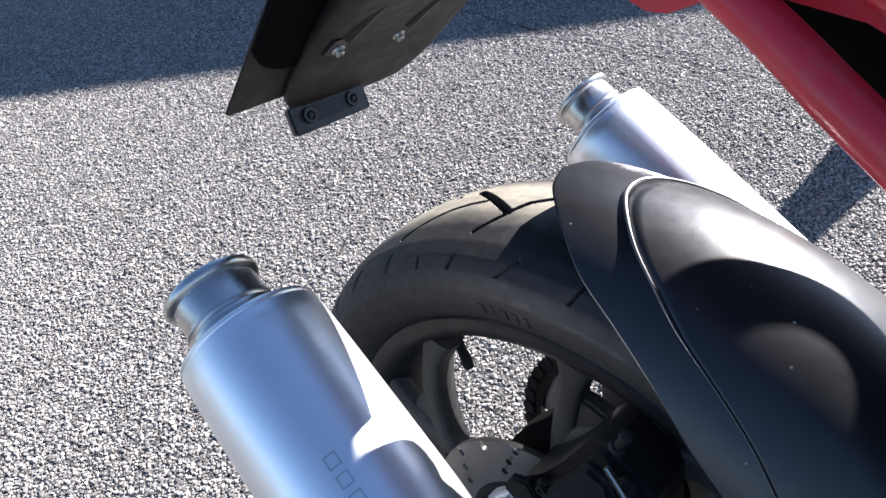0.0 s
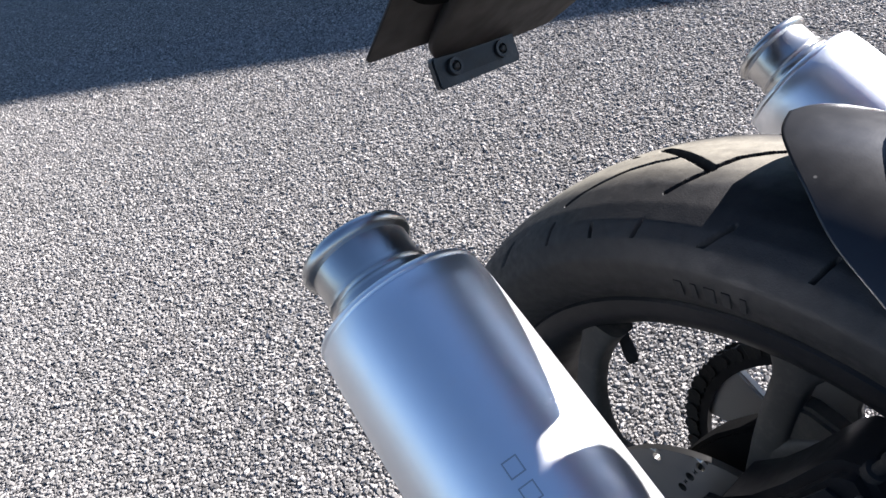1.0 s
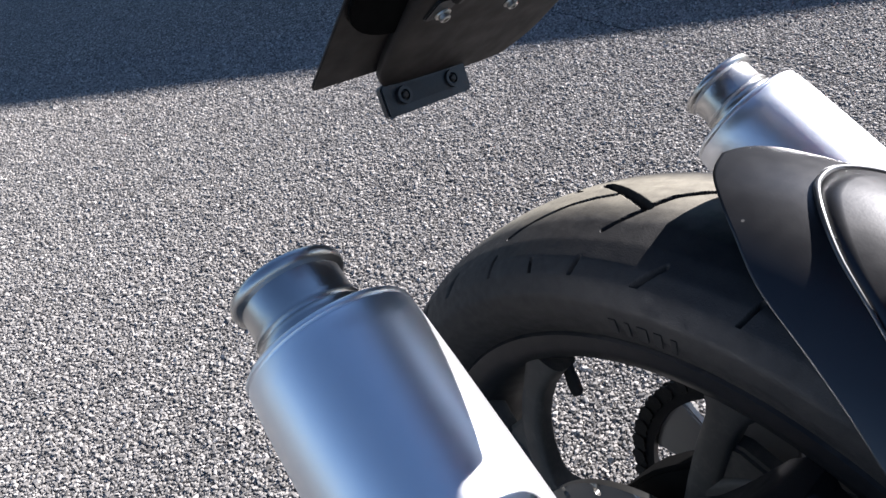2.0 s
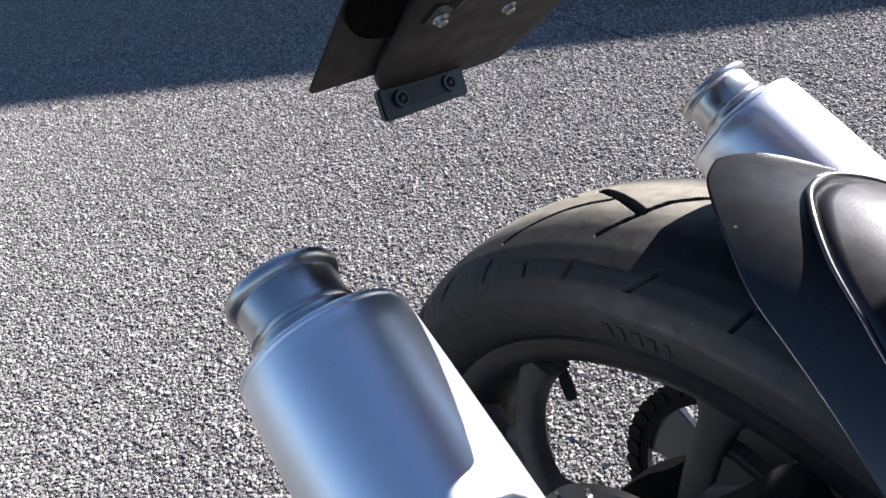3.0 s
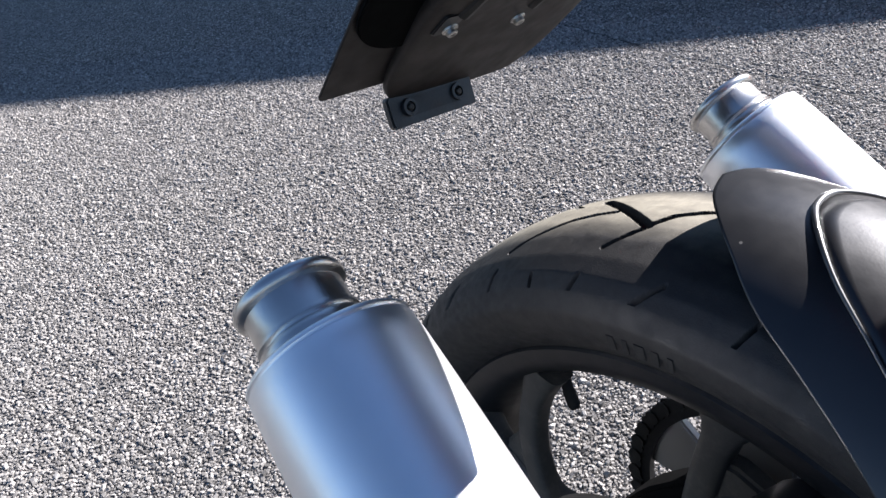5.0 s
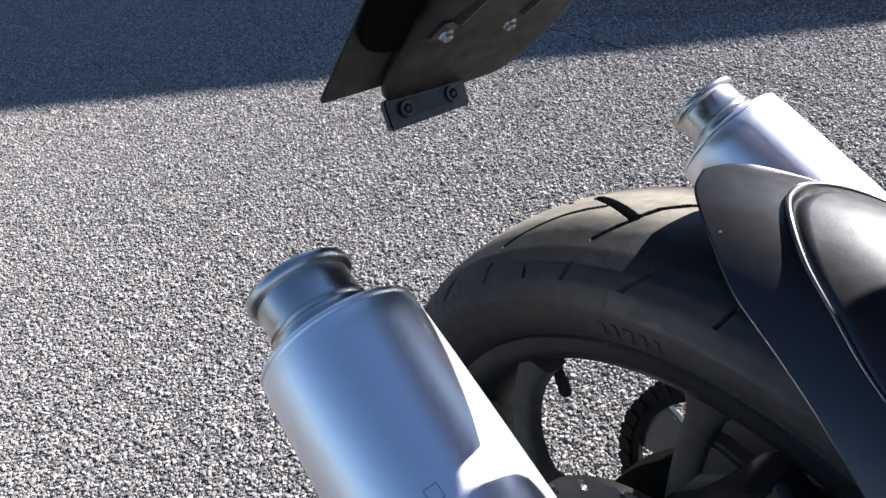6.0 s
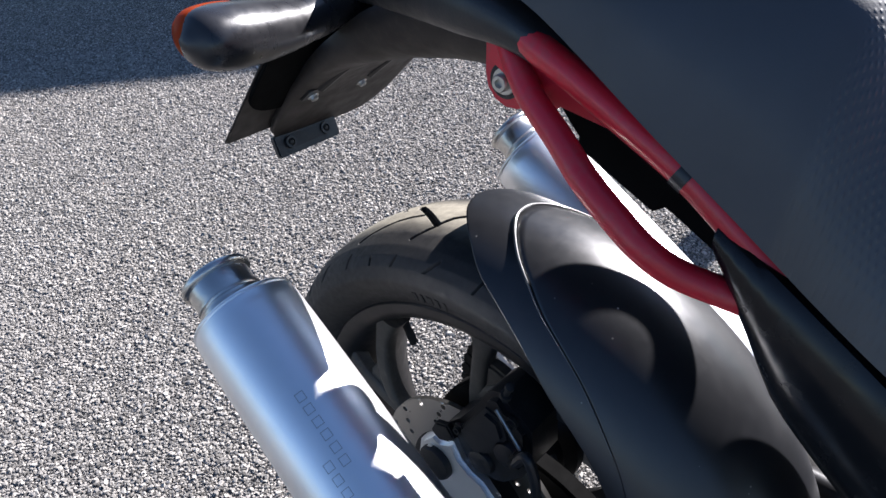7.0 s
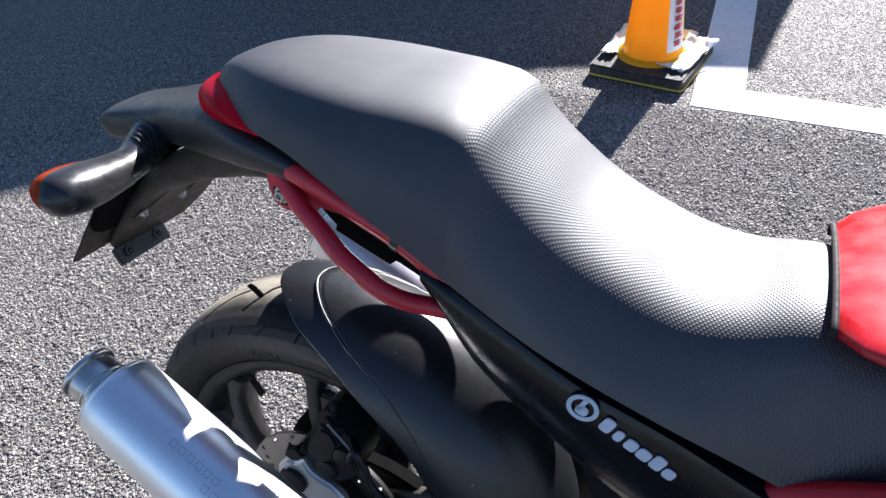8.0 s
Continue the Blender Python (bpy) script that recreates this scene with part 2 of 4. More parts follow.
TAIL_BLACK = plain("grained_black_plastic", (0.014, 0.015, 0.017), 0.42, vary=0.2, grain=0.3)
BEAD_BLACK = plain("polished_black_edge", (0.05, 0.05, 0.05), 0.38, vary=0.1, grain=0.0, coat=1.0)
GLOSS_BLACK = dull(plain("gloss_black_plastic", (0.006, 0.006, 0.007), 0.22, vary=0.2, grain=0.03), 0.3)
BRACKET_BLACK = dull(plain("dusty_black_bracket", (0.017, 0.0135, 0.012), 0.55, vary=0.35, dirt=(0.12, 0.08, 0.06), dirt_amount=0.15), 0.35)
RED_PAINT = plain("red_motorcycle_paint", (0.50, 0.008, 0.012), 0.34, vary=0.12, scale=30, grain=0.04, coat=0.15, dirt=(0.30, 0.06, 0.05), dirt_amount=0.12)
RAIL_RED = plain("dull_red_frame_paint", (0.54, 0.010, 0.026), 0.45, vary=0.15, scale=40, grain=0.06, coat=0.2, dirt=(0.26, 0.10, 0.08), dirt_amount=0.3)
RED_LENS = lens_material("red_lens_plastic", (0.98, 0.012, 0.060))
AMBER_LENS = lens_material("amber_lens_plastic", (0.90, 0.13, 0.015))
SPOKE_GREY = dull(plain("dusty_dark_wheel_casting", (0.036, 0.035, 0.032), 0.5, vary=0.25, dirt=(0.13, 0.12, 0.10), dirt_amount=0.3), 0.35)
CHAIN_BLACK = plain("greasy_chain_steel", (0.03, 0.028, 0.026), 0.55, metal=0.4, vary=0.3)
# near-black without gloss: the flaps, and shade painted on plate back and hub lobes
FLAP_SHADE_BLACK = dull(plain("matt_black_flap_and_shade", (0.004, 0.004, 0.004), 0.9, vary=0.2), 0.05)
POD_BLACK = plain("satin_indicator_plastic", (0.016, 0.016, 0.018), 0.31, vary=0.2, grain=0.05)
SEAT_COVER = seat_material()
PRINT_WHITE = plain("pale_printed_mark", (0.55, 0.60, 0.70), 0.5, vary=0.1, grain=0.02)
PLATE_WHITE = plain("plate_paint", (0.60, 0.60, 0.56), 0.45, vary=0.15)
CONE_ORANGE = cone_material()
CONE_BASE = plain("dirty_black_rubber_base", (0.03, 0.029, 0.028), 0.75, vary=0.3, dirt=(0.2, 0.19, 0.17), dirt_amount=0.3)
CONE_YELLOW = plain("yellow_edge_paint", (0.60, 0.44, 0.07), 0.6, vary=0.25)
STICKER_WHITE = plain("white_sticker", (0.74, 0.74, 0.76), 0.4, vary=0.08, grain=0.03)
STICKER_RED = plain("red_sticker_print", (0.45, 0.02, 0.03), 0.5, vary=0.1, grain=0.03)
TORN_WHITE = plain("torn_white_sheet", (0.78, 0.78, 0.76), 0.55, vary=0.1)
WALL_PAINT = plain("grey_shadow_wall", (0.22, 0.21, 0.20), 0.85, vary=0.2, scale=10, grain=0.5)


# ---- mesh helpers ----
def finish(bm, name, material, sharp=35):
    me = bpy.data.meshes.new(name)
    bmesh.ops.recalc_face_normals(bm, faces=bm.faces)
    bm.to_mesh(me)
    bm.free()
    me.materials.append(material)
    me.shade_smooth()
    me.set_sharp_from_angle(angle=radians(sharp))
    return me


def part(name, bm, material, parent=None, label="", sharp=35, m=None):
    """One mesh object from a bmesh, under a thing or a part."""
    ob = new(name, finish(bm, name, material, sharp))
    if parent:
        ob.parent = parent
    if m is not None:
        ob.matrix_basis = m
    if label:
        tagged(ob, label)
    return ob


def smooth_path(pts, n=8):
    """Catmull-Rom through pts."""
    p = [Vector(q) for q in pts]
    p = [2 * p[0] - p[1]] + p + [2 * p[-1] - p[-2]]
    out = []
    for i in range(1, len(p) - 2):
        for j in range(n):
            t = j / n
            a, b, c, d = p[i - 1:i + 3]
            out.append(0.5 * ((2 * b) + (c - a) * t + (2 * a - 5 * b + 4 * c - d) * t * t + (3 * b - a - 3 * c + d) * t ** 3))
    return out + [p[-2]]


def interp(x, pairs):
    return float(np.interp(x, [q[0] for q in pairs], [q[1] for q in pairs]))


def curve_at(x, pairs):
    """Smooth interpolation of (x, value) pairs."""
    xs, ys = [q[0] for q in pairs], [q[1] for q in pairs]
    if x <= xs[0]:
        return ys[0]
    if x >= xs[-1]:
        return ys[-1]
    i = max(k for k in range(len(xs) - 1) if xs[k] <= x)
    slope = lambda k: (ys[min(k + 1, len(xs) - 1)] - ys[max(k - 1, 0)]) / (xs[min(k + 1, len(xs) - 1)] - xs[max(k - 1, 0)])
    h = xs[i + 1] - xs[i]
    t = (x - xs[i]) / h
    return ((2 * t ** 3 - 3 * t * t + 1) * ys[i] + (t ** 3 - 2 * t * t + t) * h * slope(i)
            + (3 * t * t - 2 * t ** 3) * ys[i + 1] + (t ** 3 - t * t) * h * slope(i + 1))


def skin(rings, closed=True, caps=True, bm=None):
    """Faces between rings of points."""
    bm = bm or bmesh.new()
    vs = [[bm.verts.new(q) for q in ring] for ring in rings]
    m = len(rings[0])
    for a, b in zip(vs, vs[1:]):
        for i in range(m if closed else m - 1):
            j = (i + 1) % m
            bm.faces.new((a[i], a[j], b[j], b[i]))
    if caps and closed:
        bm.faces.new(vs[0][::-1])
        bm.faces.new(vs[-1])
    return bm


def tube(pts, radius, seg=14, n=8, flat=1.0, bm=None):
    """A bent tube with closed ends; radius may be a function of the way along."""
    path = smooth_path(pts, n) if n > 1 else [Vector(q) for q in pts]
    rings = []
    side = None
    for i, q in enumerate(path):
        d = (path[min(i + 1, len(path) - 1)] - path[max(i - 1, 0)]).normalized()
        if side is None:
            side = d.cross(Vector((0, 0, 1)) if abs(d.z) < 0.9 else Vector((1, 0, 0))).normalized()
        side = (side - d * side.dot(d)).normalized()
        up = side.cross(d)
        r = radius(i / (len(path) - 1)) if callable(radius) else radius
        rings.append([q + side * (r * math.cos(a)) + up * (r * flat * math.sin(a)) for a in (2 * math.pi * k / seg for k in range(seg))])
    return skin(rings, bm=bm)


def lathe(profile, seg=48, bm=None, closed_profile=False, squash=1.0):
    """Turn (along, radius) pairs round the local x axis."""
    rings = []
    for k in range(seg):
        a = 2 * math.pi * k / seg
        rings.append([(x, r * math.cos(a) * squash, r * math.sin(a)) for x, r in profile])
    rings.append(rings[0])
    bm = skin(rings, closed=closed_profile, caps=False, bm=bm)
    bmesh.ops.remove_doubles(bm, verts=bm.verts, dist=1e-6)
    return bm


def slab(outline, thick, bevel=0.0, bm=None, m=None):
    """A plate: an outline in the local xy plane, with thickness towards -z, its edges bevelled."""
    own = bmesh.new()
    f = own.faces.new([own.verts.new((x, y, 0)) for x, y in outline])
    ext = bmesh.ops.extrude_face_region(own, geom=[f])
    bmesh.ops.translate(own, vec=(0, 0, -thick), verts=[v for v in ext["geom"] if isinstance(v, bmesh.types.BMVert)])
    bmesh.ops.recalc_face_normals(own, faces=own.faces)
    if bevel:
        bmesh.ops.bevel(own, geom=[e for e in own.edges if abs(e.verts[0].co.z - e.verts[1].co.z) < 1e-7], offset=bevel, segments=2, affect="EDGES")
    if m is not None:
        own.transform(m)
    if bm is None:
        return own
    me = bpy.data.meshes.new("tmp")
    own.to_mesh(me)
    own.free()
    bm.from_mesh(me)
    bpy.data.meshes.remove(me)
    return bm


def block(size, bevel=0.003, m=None, bm=None):
    x, y, z = (s / 2 for s in size)
    return slab([(-x, -y), (x, -y), (x, y), (-x, y)], size[2], bevel, bm, (m or Matrix()) @ Matrix.Translation((0, 0, z)))


def rounded(w, h, r, n=5):
    """A rounded rectangle about the origin."""
    out = []
    for cx, cy, a0 in ((w / 2 - r, h / 2 - r, 0), (-w / 2 + r, h / 2 - r, 90), (-w / 2 + r, -h / 2 + r, 180), (w / 2 - r, -h / 2 + r, 270)):
        for k in range(n + 1):
            a = radians(a0 + 90 * k / n)
            out.append((cx + r * math.cos(a), cy + r * math.sin(a)))
    return out


def frame_of(origin, ax, up=(0, 0, 1)):
    """A pose whose x axis runs along ax."""
    x = Vector(ax).normalized()
    y = Vector(up).cross(x).normalized()
    z = x.cross(y)
    m = Matrix((x, y, z)).transposed().to_4x4()
    m.translation = Vector(origin)
    return m


def shell(ob, thickness, offset=-1.0):
    mod = ob.modifiers.new("thickness", "SOLIDIFY")
    mod.thickness, mod.offset = thickness, offset
    return ob


def screw(parent, m, r=0.006, name="screw"):
    """A socket-head screw; m's x axis points out of the surface."""
    bm = lathe([(-0.002, 0.0), (-0.002, r * 1.5), (0.0, r * 1.5), (0.0005, r * 1.45), (0.0005, r), (r * 0.8, r), (r, r * 0.85), (r, r * 0.5), (r * 0.45, r * 0.5), (r * 0.45, 0.0)], 20)
    return part(name, bm, SCREW_STEEL, parent, "bright socket-head screw", m=m)


# ---- ground and setting ----
def ground_sheet():
    bm = bmesh.new()
    xs = [-400, -60, -12, -5, -2.5, -1, 0, 1, 2.5, 5, 12, 60, 400]
    grid = [[bm.verts.new((x, y, 0)) for x in xs] for y in xs]
    for r0, r1 in zip(grid, grid[1:]):
        for i in range(len(xs) - 1):
            bm.faces.new((r0[i], r0[i + 1], r1[i + 1], r1[i]))
    return tagged(part("ground", bm, ASPHALT), "coarse grey asphalt car park with pale chippings", "ground", kind="structure")


ground = ground_sheet()


def painted_line(pts):
    bm = bmesh.new()
    bm.faces.new([bm.verts.new((x, y, 0.0022)) for x, y in pts])
    ext = bmesh.ops.extrude_face_region(bm, geom=bm.faces[:])
    bmesh.ops.translate(bm, vec=(0, 0, -0.0022), verts=[v for v in ext["geom"] if isinstance(v, bmesh.types.BMVert)])
    return bm


line_a = part("parking_line", painted_line([(0.222, 1.702), (0.372, 1.852), (0.10, 6.6), (-0.05, 6.6)]), LINE_PAINT)
tagged(line_a, "worn white parking bay line on the asphalt", "parking line", "parking lines", "structure")
line_b = part("parking_line", painted_line([(0.228, 1.704), (4.2, 1.55), (4.2, 1.69), (0.372, 1.848)]), LINE_PAINT)
tagged(line_b, "worn white parking bay line on the asphalt", "parking line", "parking lines", "structure")



def crack_line(x, y, seed):
    return y + 0.020 * noise.noise((x * 2.2, seed, 0.5)) + 0.012 * noise.noise((x * 14, seed, 2.5)) + 0.005 * noise.noise((x * 60, seed, 7.5))


def ground_crack(x0, x1, y, seed, width):
    """A fine wandering crack in the surface, filled with dark grit."""
    n = max(8, int((x1 - x0) / 0.012))
    bm = bmesh.new()
    last = None
    for i in range(n + 1):
        t = i / n
        x = x0 + (x1 - x0) * t
        mid = crack_line(x, y, seed)
        half = width * max(0.05, min(1.0, 6 * t, 6 * (1 - t)) * (0.62 + 0.9 * noise.noise((x * 25, seed, 4.5))))
        pair = [bm.verts.new((x, mid - half, 0.0012)), bm.verts.new((x, mid + half, 0.0012))]
        if last:
            bm.faces.new((last[0], pair[0], pair[1], last[1]))
        last = pair
    return tagged(part("ground_crack", bm, CRACK_GRIT), "fine dark crack wandering through the asphalt", "crack", "ground cracks", "structure")


CRACKS = ((-1.35, 0.98, 1.262, 1.3, 0.0034), (-0.62, -0.36, 1.145, 5.7, 0.0026))
for crack in CRACKS:
    ground_crack(*crack)


def chippings():
    """The coarse stones of the surface round the motorcycle, each one a small faceted body standing out of the binder."""
    rng = np.random.default_rng(7)
    pitch = 0.0049
    xs, ys = np.arange(-2.78, 1.16, pitch), np.arange(-0.9, 1.69, pitch)
    X, Y = (a.ravel() for a in np.meshgrid(xs, ys))
    X = X + rng.uniform(-0.5, 0.5, X.size) * pitch
    Y = Y + rng.uniform(-0.5, 0.5, Y.size) * pitch
    # inside this stretch of ground, thinning out towards its far rim
    bounds = [(-1.20, -0.90), (0.9, 0.36), (1.15, 1.66), (0.25, 1.72), (-0.65, 1.72), (-1.6, 1.12), (-2.78, 0.05), (-2.45, -0.42)]
    inside = np.full(X.size, 9.0)
    for (x0, y0), (x1, y1) in zip(bounds, bounds[1:] + bounds[:1]):
        inside = np.minimum(inside, ((x1 - x0) * (Y - y0) - (y1 - y0) * (X - x0)) / math.hypot(x1 - x0, y1 - y0))
    keep = (inside > 0) & (rng.uniform(0, 1, X.size) < np.clip(inside / 0.10 + 0.05, 0, 1) * 0.94)
    for x0, x1, y, seed, width in CRACKS:
        at = np.linspace(x0, x1, 400)
        line = np.interp(X, at, [crack_line(x, y, seed) for x in at])
        keep &= (np.abs(Y - line) > width + 0.0030) | (X < x0) | (X > x1)
    X, Y = X[keep], Y[keep]
    n, k = X.size, 5
    size = np.clip(rng.lognormal(math.log(0.0027), 0.32, n), 0.0014, 0.0056)
    high = size * rng.uniform(0.42, 0.92, n)
    turn = rng.uniform(0, 2 * math.pi, n)
    long = rng.uniform(0.75, 1.45, n)
    ang = (np.arange(k)[None] + rng.uniform(-0.28, 0.28, (n, k))) * 2 * math.pi / k
    tilt_x, tilt_y = rng.normal(0, 0.22, n), rng.normal(0, 0.22, n)
    verts = np.zeros((n, 2 * k, 3))
    for ring, (wide, top) in enumerate(((1.0, 0.0), (0.64, 1.0))):
        r = size[:, None] * wide * rng.uniform(0.82, 1.18, (n, k))
        u, v = r * np.cos(ang) * long[:, None], r * np.sin(ang) / long[:, None]
        c, s = np.cos(turn)[:, None], np.sin(turn)[:, None]
        px, py = u * c - v * s, u * s + v * c
        verts[:, ring * k:(ring + 1) * k, 0] = px + X[:, None]
        verts[:, ring * k:(ring + 1) * k, 1] = py + Y[:, None]
        verts[:, ring * k:(ring + 1) * k, 2] = top * (high[:, None] + tilt_x[:, None] * px + tilt_y[:, None] * py) - (1 - top) * 0.0006
    loops = []
    for i in range(k):
        j = (i + 1) % k
        loops += [i, j, k + j, k + i]
    loops += list(range(k, 2 * k))
    starts = [4 * i for i in range(k + 1)]
    base = np.arange(n)[:, None]
    me = bpy.data.meshes.new("asphalt_chippings")
    me.vertices.add(n * 2 * k)
    me.vertices.foreach_set("co", verts.ravel().astype(np.float32))
    me.loops.add(n * len(loops))
    me.loops.foreach_set("vertex_index", (base * 2 * k + np.array(loops)[None]).ravel().astype(np.int32))
    me.polygons.add(n * len(starts))
    me.polygons.foreach_set("loop_start", (base * len(loops) + np.array(starts)[None]).ravel().astype(np.int32))
    me.update(calc_edges=True)
    me.shade_flat()
    me.materials.append(CHIPPINGS)
    return tagged(new("asphalt_chippings", me), "pale and dark grey stone chippings set in the asphalt", "chippings", kind="stuff")


chippings()

# an unseen wall, added to cast the shadow on the far ground: its top slopes down to its end
WALL_Y = 5.6


def shadow_wall():
    fall = math.tan(SUN_ELEV)
    out = [(0.40, 0.0)]
    for x, y in ((0.40, 1.99), (-0.10, 1.90), (-0.35, 1.81), (-0.79, 1.385), (-2.19, 0.15), (-7.0, -4.0)):
        out.append((x, (WALL_Y - y) / SUN_DIR.y * fall))
    out.append((-7.0, 0.0))
    shift = [(x + h / fall * SUN_DIR.x, h) for x, h in out]
    m = Matrix.Translation((0, WALL_Y, 0)) @ Matrix.Rotation(radians(90), 4, "X")
    end = shift[1][0]
    bm = slab([(min(x, end) if h else (end if x > 0 else x), h) for x, h in shift], 0.25, 0.0, m=m)
    return tagged(part("shadow_caster_wall", bm, WALL_PAINT), "unseen grey wall with a sloping top, added to cast the far shadow", "wall", kind="structure")


shadow_wall()


# ---- the motorcycle ----
LEAN = 10.83
AXLE_Z, AXLE_UP = 0.312, 0.3079
bike = new("motorcycle")
bike.matrix_basis = pose(0, 0, AXLE_UP, -LEAN, 0, 0) @ Matrix.Translation((0, 0, -AXLE_Z))
tagged(bike, "red and black motorcycle leaning on its stand, rear half in view", "motorcycle")


# rear wheel
def tyre_mesh():
    prof = [(0.2255, 0.0535), (0.2340, 0.0580), (0.2385, 0.0640), (0.246, 0.0715), (0.2585, 0.0795), (0.270, 0.0822), (0.2722, 0.0828), (0.2745, 0.0812),
            (0.284, 0.0775), (0.2925, 0.070), (0.2995, 0.0580), (0.3050, 0.043), (0.3082, 0.0265), (0.3099, 0.011), (0.3103, 0.0)]
    half = [Vector((r, y)) for r, y in prof]
    fine = []
    for a, b in zip(half, half[1:]):
        k = max(1, round((b - a).length / (0.0008 if a.x > 0.283 else 0.0018)))
        fine += [a.lerp(b, i / k) for i in range(k)]
    fine.append(half[-1])
    # round the corners of the profile a little
    for _ in range(5):
        fine = [fine[0]] + [(fine[i - 1] + fine[i] * 2 + fine[i + 1]) / 4 for i in range(1, len(fine) - 1)] + [fine[-1]]
    sect = [(p.x, -p.y) for p in fine] + [(p.x, p.y) for p in fine[-2::-1]]
    PITCH = 10
    deg = radians(1)
    cuts = [((118.2, 8), (107.3, -18.3), 0.0032), ((107.2, -17.8), (105.6, -8.0), 0.0018), ((105.6, -8.0), (102.9, -0.5), 0.0018), ((102.9, -0.5), (100.4, 4), 0.0016),
            ((113.4, -8), (116.0, -10.6), 0.0014), ((116.0, -10.6), (119.0, -14.8), 0.0018), ((119.0, -14.8), (123.0, -25), 0.0016), ((123.0, -25), (126.0, -35), 0.0012),
            ((107.4, -20.5), (108.8, -28), 0.0015), ((108.8, -28), (110.2, -34.5), 0.0011), ((100.4, -45), (103.2, -54.5), 0.0012), ((90.4, -45), (91.3, -54), 0.0008),
            ((111.2, -47.5), (112.0, -53.5), 0.0011), ((118.8, -49), (118.7, -54), 0.0010)]
    cuts = [((a[0] * deg * 0.305, a[1] * deg * 0.083), (b[0] * deg * 0.305, b[1] * deg * 0.083), w) for a, b, w in cuts]
    step = 2 * math.pi * 0.305 / PITCH
    # finer round the top, where the camera comes near
    A = np.concatenate([np.arange(84, 128, 0.11), np.arange(128, 444, 0.4)]) * deg
    N = A.size
    S = A * 0.305
    verts = np.zeros((N, len(sect), 3))
    sunk = np.zeros((N, len(sect)))
    for j, (r, y) in enumerate(sect):
        depth = np.zeros(N)
        if abs(y) < 0.0765 and r > 0.272:
            arc = math.atan2(y, r - 0.229) * 0.083
            for sgn, shift in ((1, 0.0), (-1, 0.5)):
                for (s0, y0), (s1, y1), hw in cuts:
                    y0b, y1b = y0 * sgn, y1 * sgn
                    mid = (s0 + s1) / 2
                    ds = (S - mid + shift * step + step / 2) % step - step / 2 + mid
                    t = np.clip(((ds - s0) * (s1 - s0) + (arc - y0b) * (y1b - y0b)) / ((s1 - s0) ** 2 + (y1b - y0b) ** 2), 0, 1)
                    dist = np.hypot(ds - s0 - t * (s1 - s0), arc - y0b - t * (y1b - y0b))
                    if sgn > 0 or arc > 0.004:
                        depth = np.maximum(depth, 0.0055 * np.clip((hw + 0.0006 - dist) / 0.0011, 0, 1))
        rr = r - depth
        sunk[:, j] = depth
        verts[:, j] = np.stack([rr * np.cos(A), np.full(N, y), rr * np.sin(A)], 1)
    m = len(sect)
    idx = np.arange(N * m).reshape(N, m)
    nxt = np.roll(idx, -1, 0)
    faces = np.stack([idx[:, :-1], idx[:, 1:], nxt[:, 1:], nxt[:, :-1]], -1).reshape(-1, 4)
    me = bpy.data.meshes.new("tyre")
    me.from_pydata(verts.reshape(-1, 3).tolist(), [], faces.tolist())
    me.materials.append(TREAD)
    me.materials.append(RUBBER)
    groove = np.maximum(np.maximum(sunk[:, :-1], sunk[:, 1:]), np.roll(np.maximum(sunk[:, :-1], sunk[:, 1:]), -1, 0)) > 0.0016
    me.polygons.foreach_set("material_index", groove.ravel().astype(np.int32))
    me.shade_smooth()
    me.set_sharp_from_angle(angle=radians(38))
    return me


def wheel_lathe(prof, seg=96):
    """Turn (radius, y) pairs round the axle; closed loop of points."""
    rings = []
    for k in range(seg):
        a = 2 * math.pi * k / seg
        rings.append([(r * math.cos(a), y, r * math.sin(a)) for r, y in prof])
    rings.append(rings[0])
    bm = skin(rings, closed=True, caps=False)
    bmesh.ops.remove_doubles(bm, verts=bm.verts, dist=1e-6)
    return bm


AXLE = Matrix.Translation((0, 0, AXLE_Z))
rim_prof = [(0.2260, -0.0535), (0.2345, -0.0575), (0.2358, -0.0608), (0.2340, -0.0628), (0.2250, -0.0615), (0.2150, -0.056), (0.2060, -0.040), (0.1990, -0.022),
            (0.1975, 0.0), (0.1990, 0.022), (0.2060, 0.040), (0.2150, 0.056), (0.2250, 0.0615), (0.2340, 0.0628), (0.2358, 0.0608), (0.2345, 0.0575), (0.2260, 0.0535),
            (0.212, 0.035), (0.210, 0.0), (0.212, -0.035)]
rear_wheel = part("rear_wheel", wheel_lathe(rim_prof), WHEEL_BLACK, bike, "black cast alloy rear wheel rim", m=AXLE)
tyre = new("tyre", tyre_mesh())
tyre.parent = rear_wheel
tagged(tyre, "wide black rear tyre with a dusty scrubbed tread")
for k in range(5):
    phi, wide = radians(97.5 + 2.1 * k), 0.0035 + 0.0015 * (k % 3)
    m = Matrix.Rotation(-phi, 4, "Y") @ Matrix.Translation((0.2585, -0.0797, 0)) @ Matrix.Rotation(radians(-14), 4, "Z")
    part("sidewall_mark", block((0.010, 0.0008, wide), 0.0002), RUBBER, rear_wheel, m=m)
hub = part("hub", wheel_lathe([(0.018, -0.055), (0.040, -0.055), (0.052, -0.045), (0.060, -0.028), (0.062, 0.0), (0.060, 0.030), (0.070, 0.042), (0.070, 0.055), (0.018, 0.055)], 48), WHEEL_BLACK, rear_wheel)


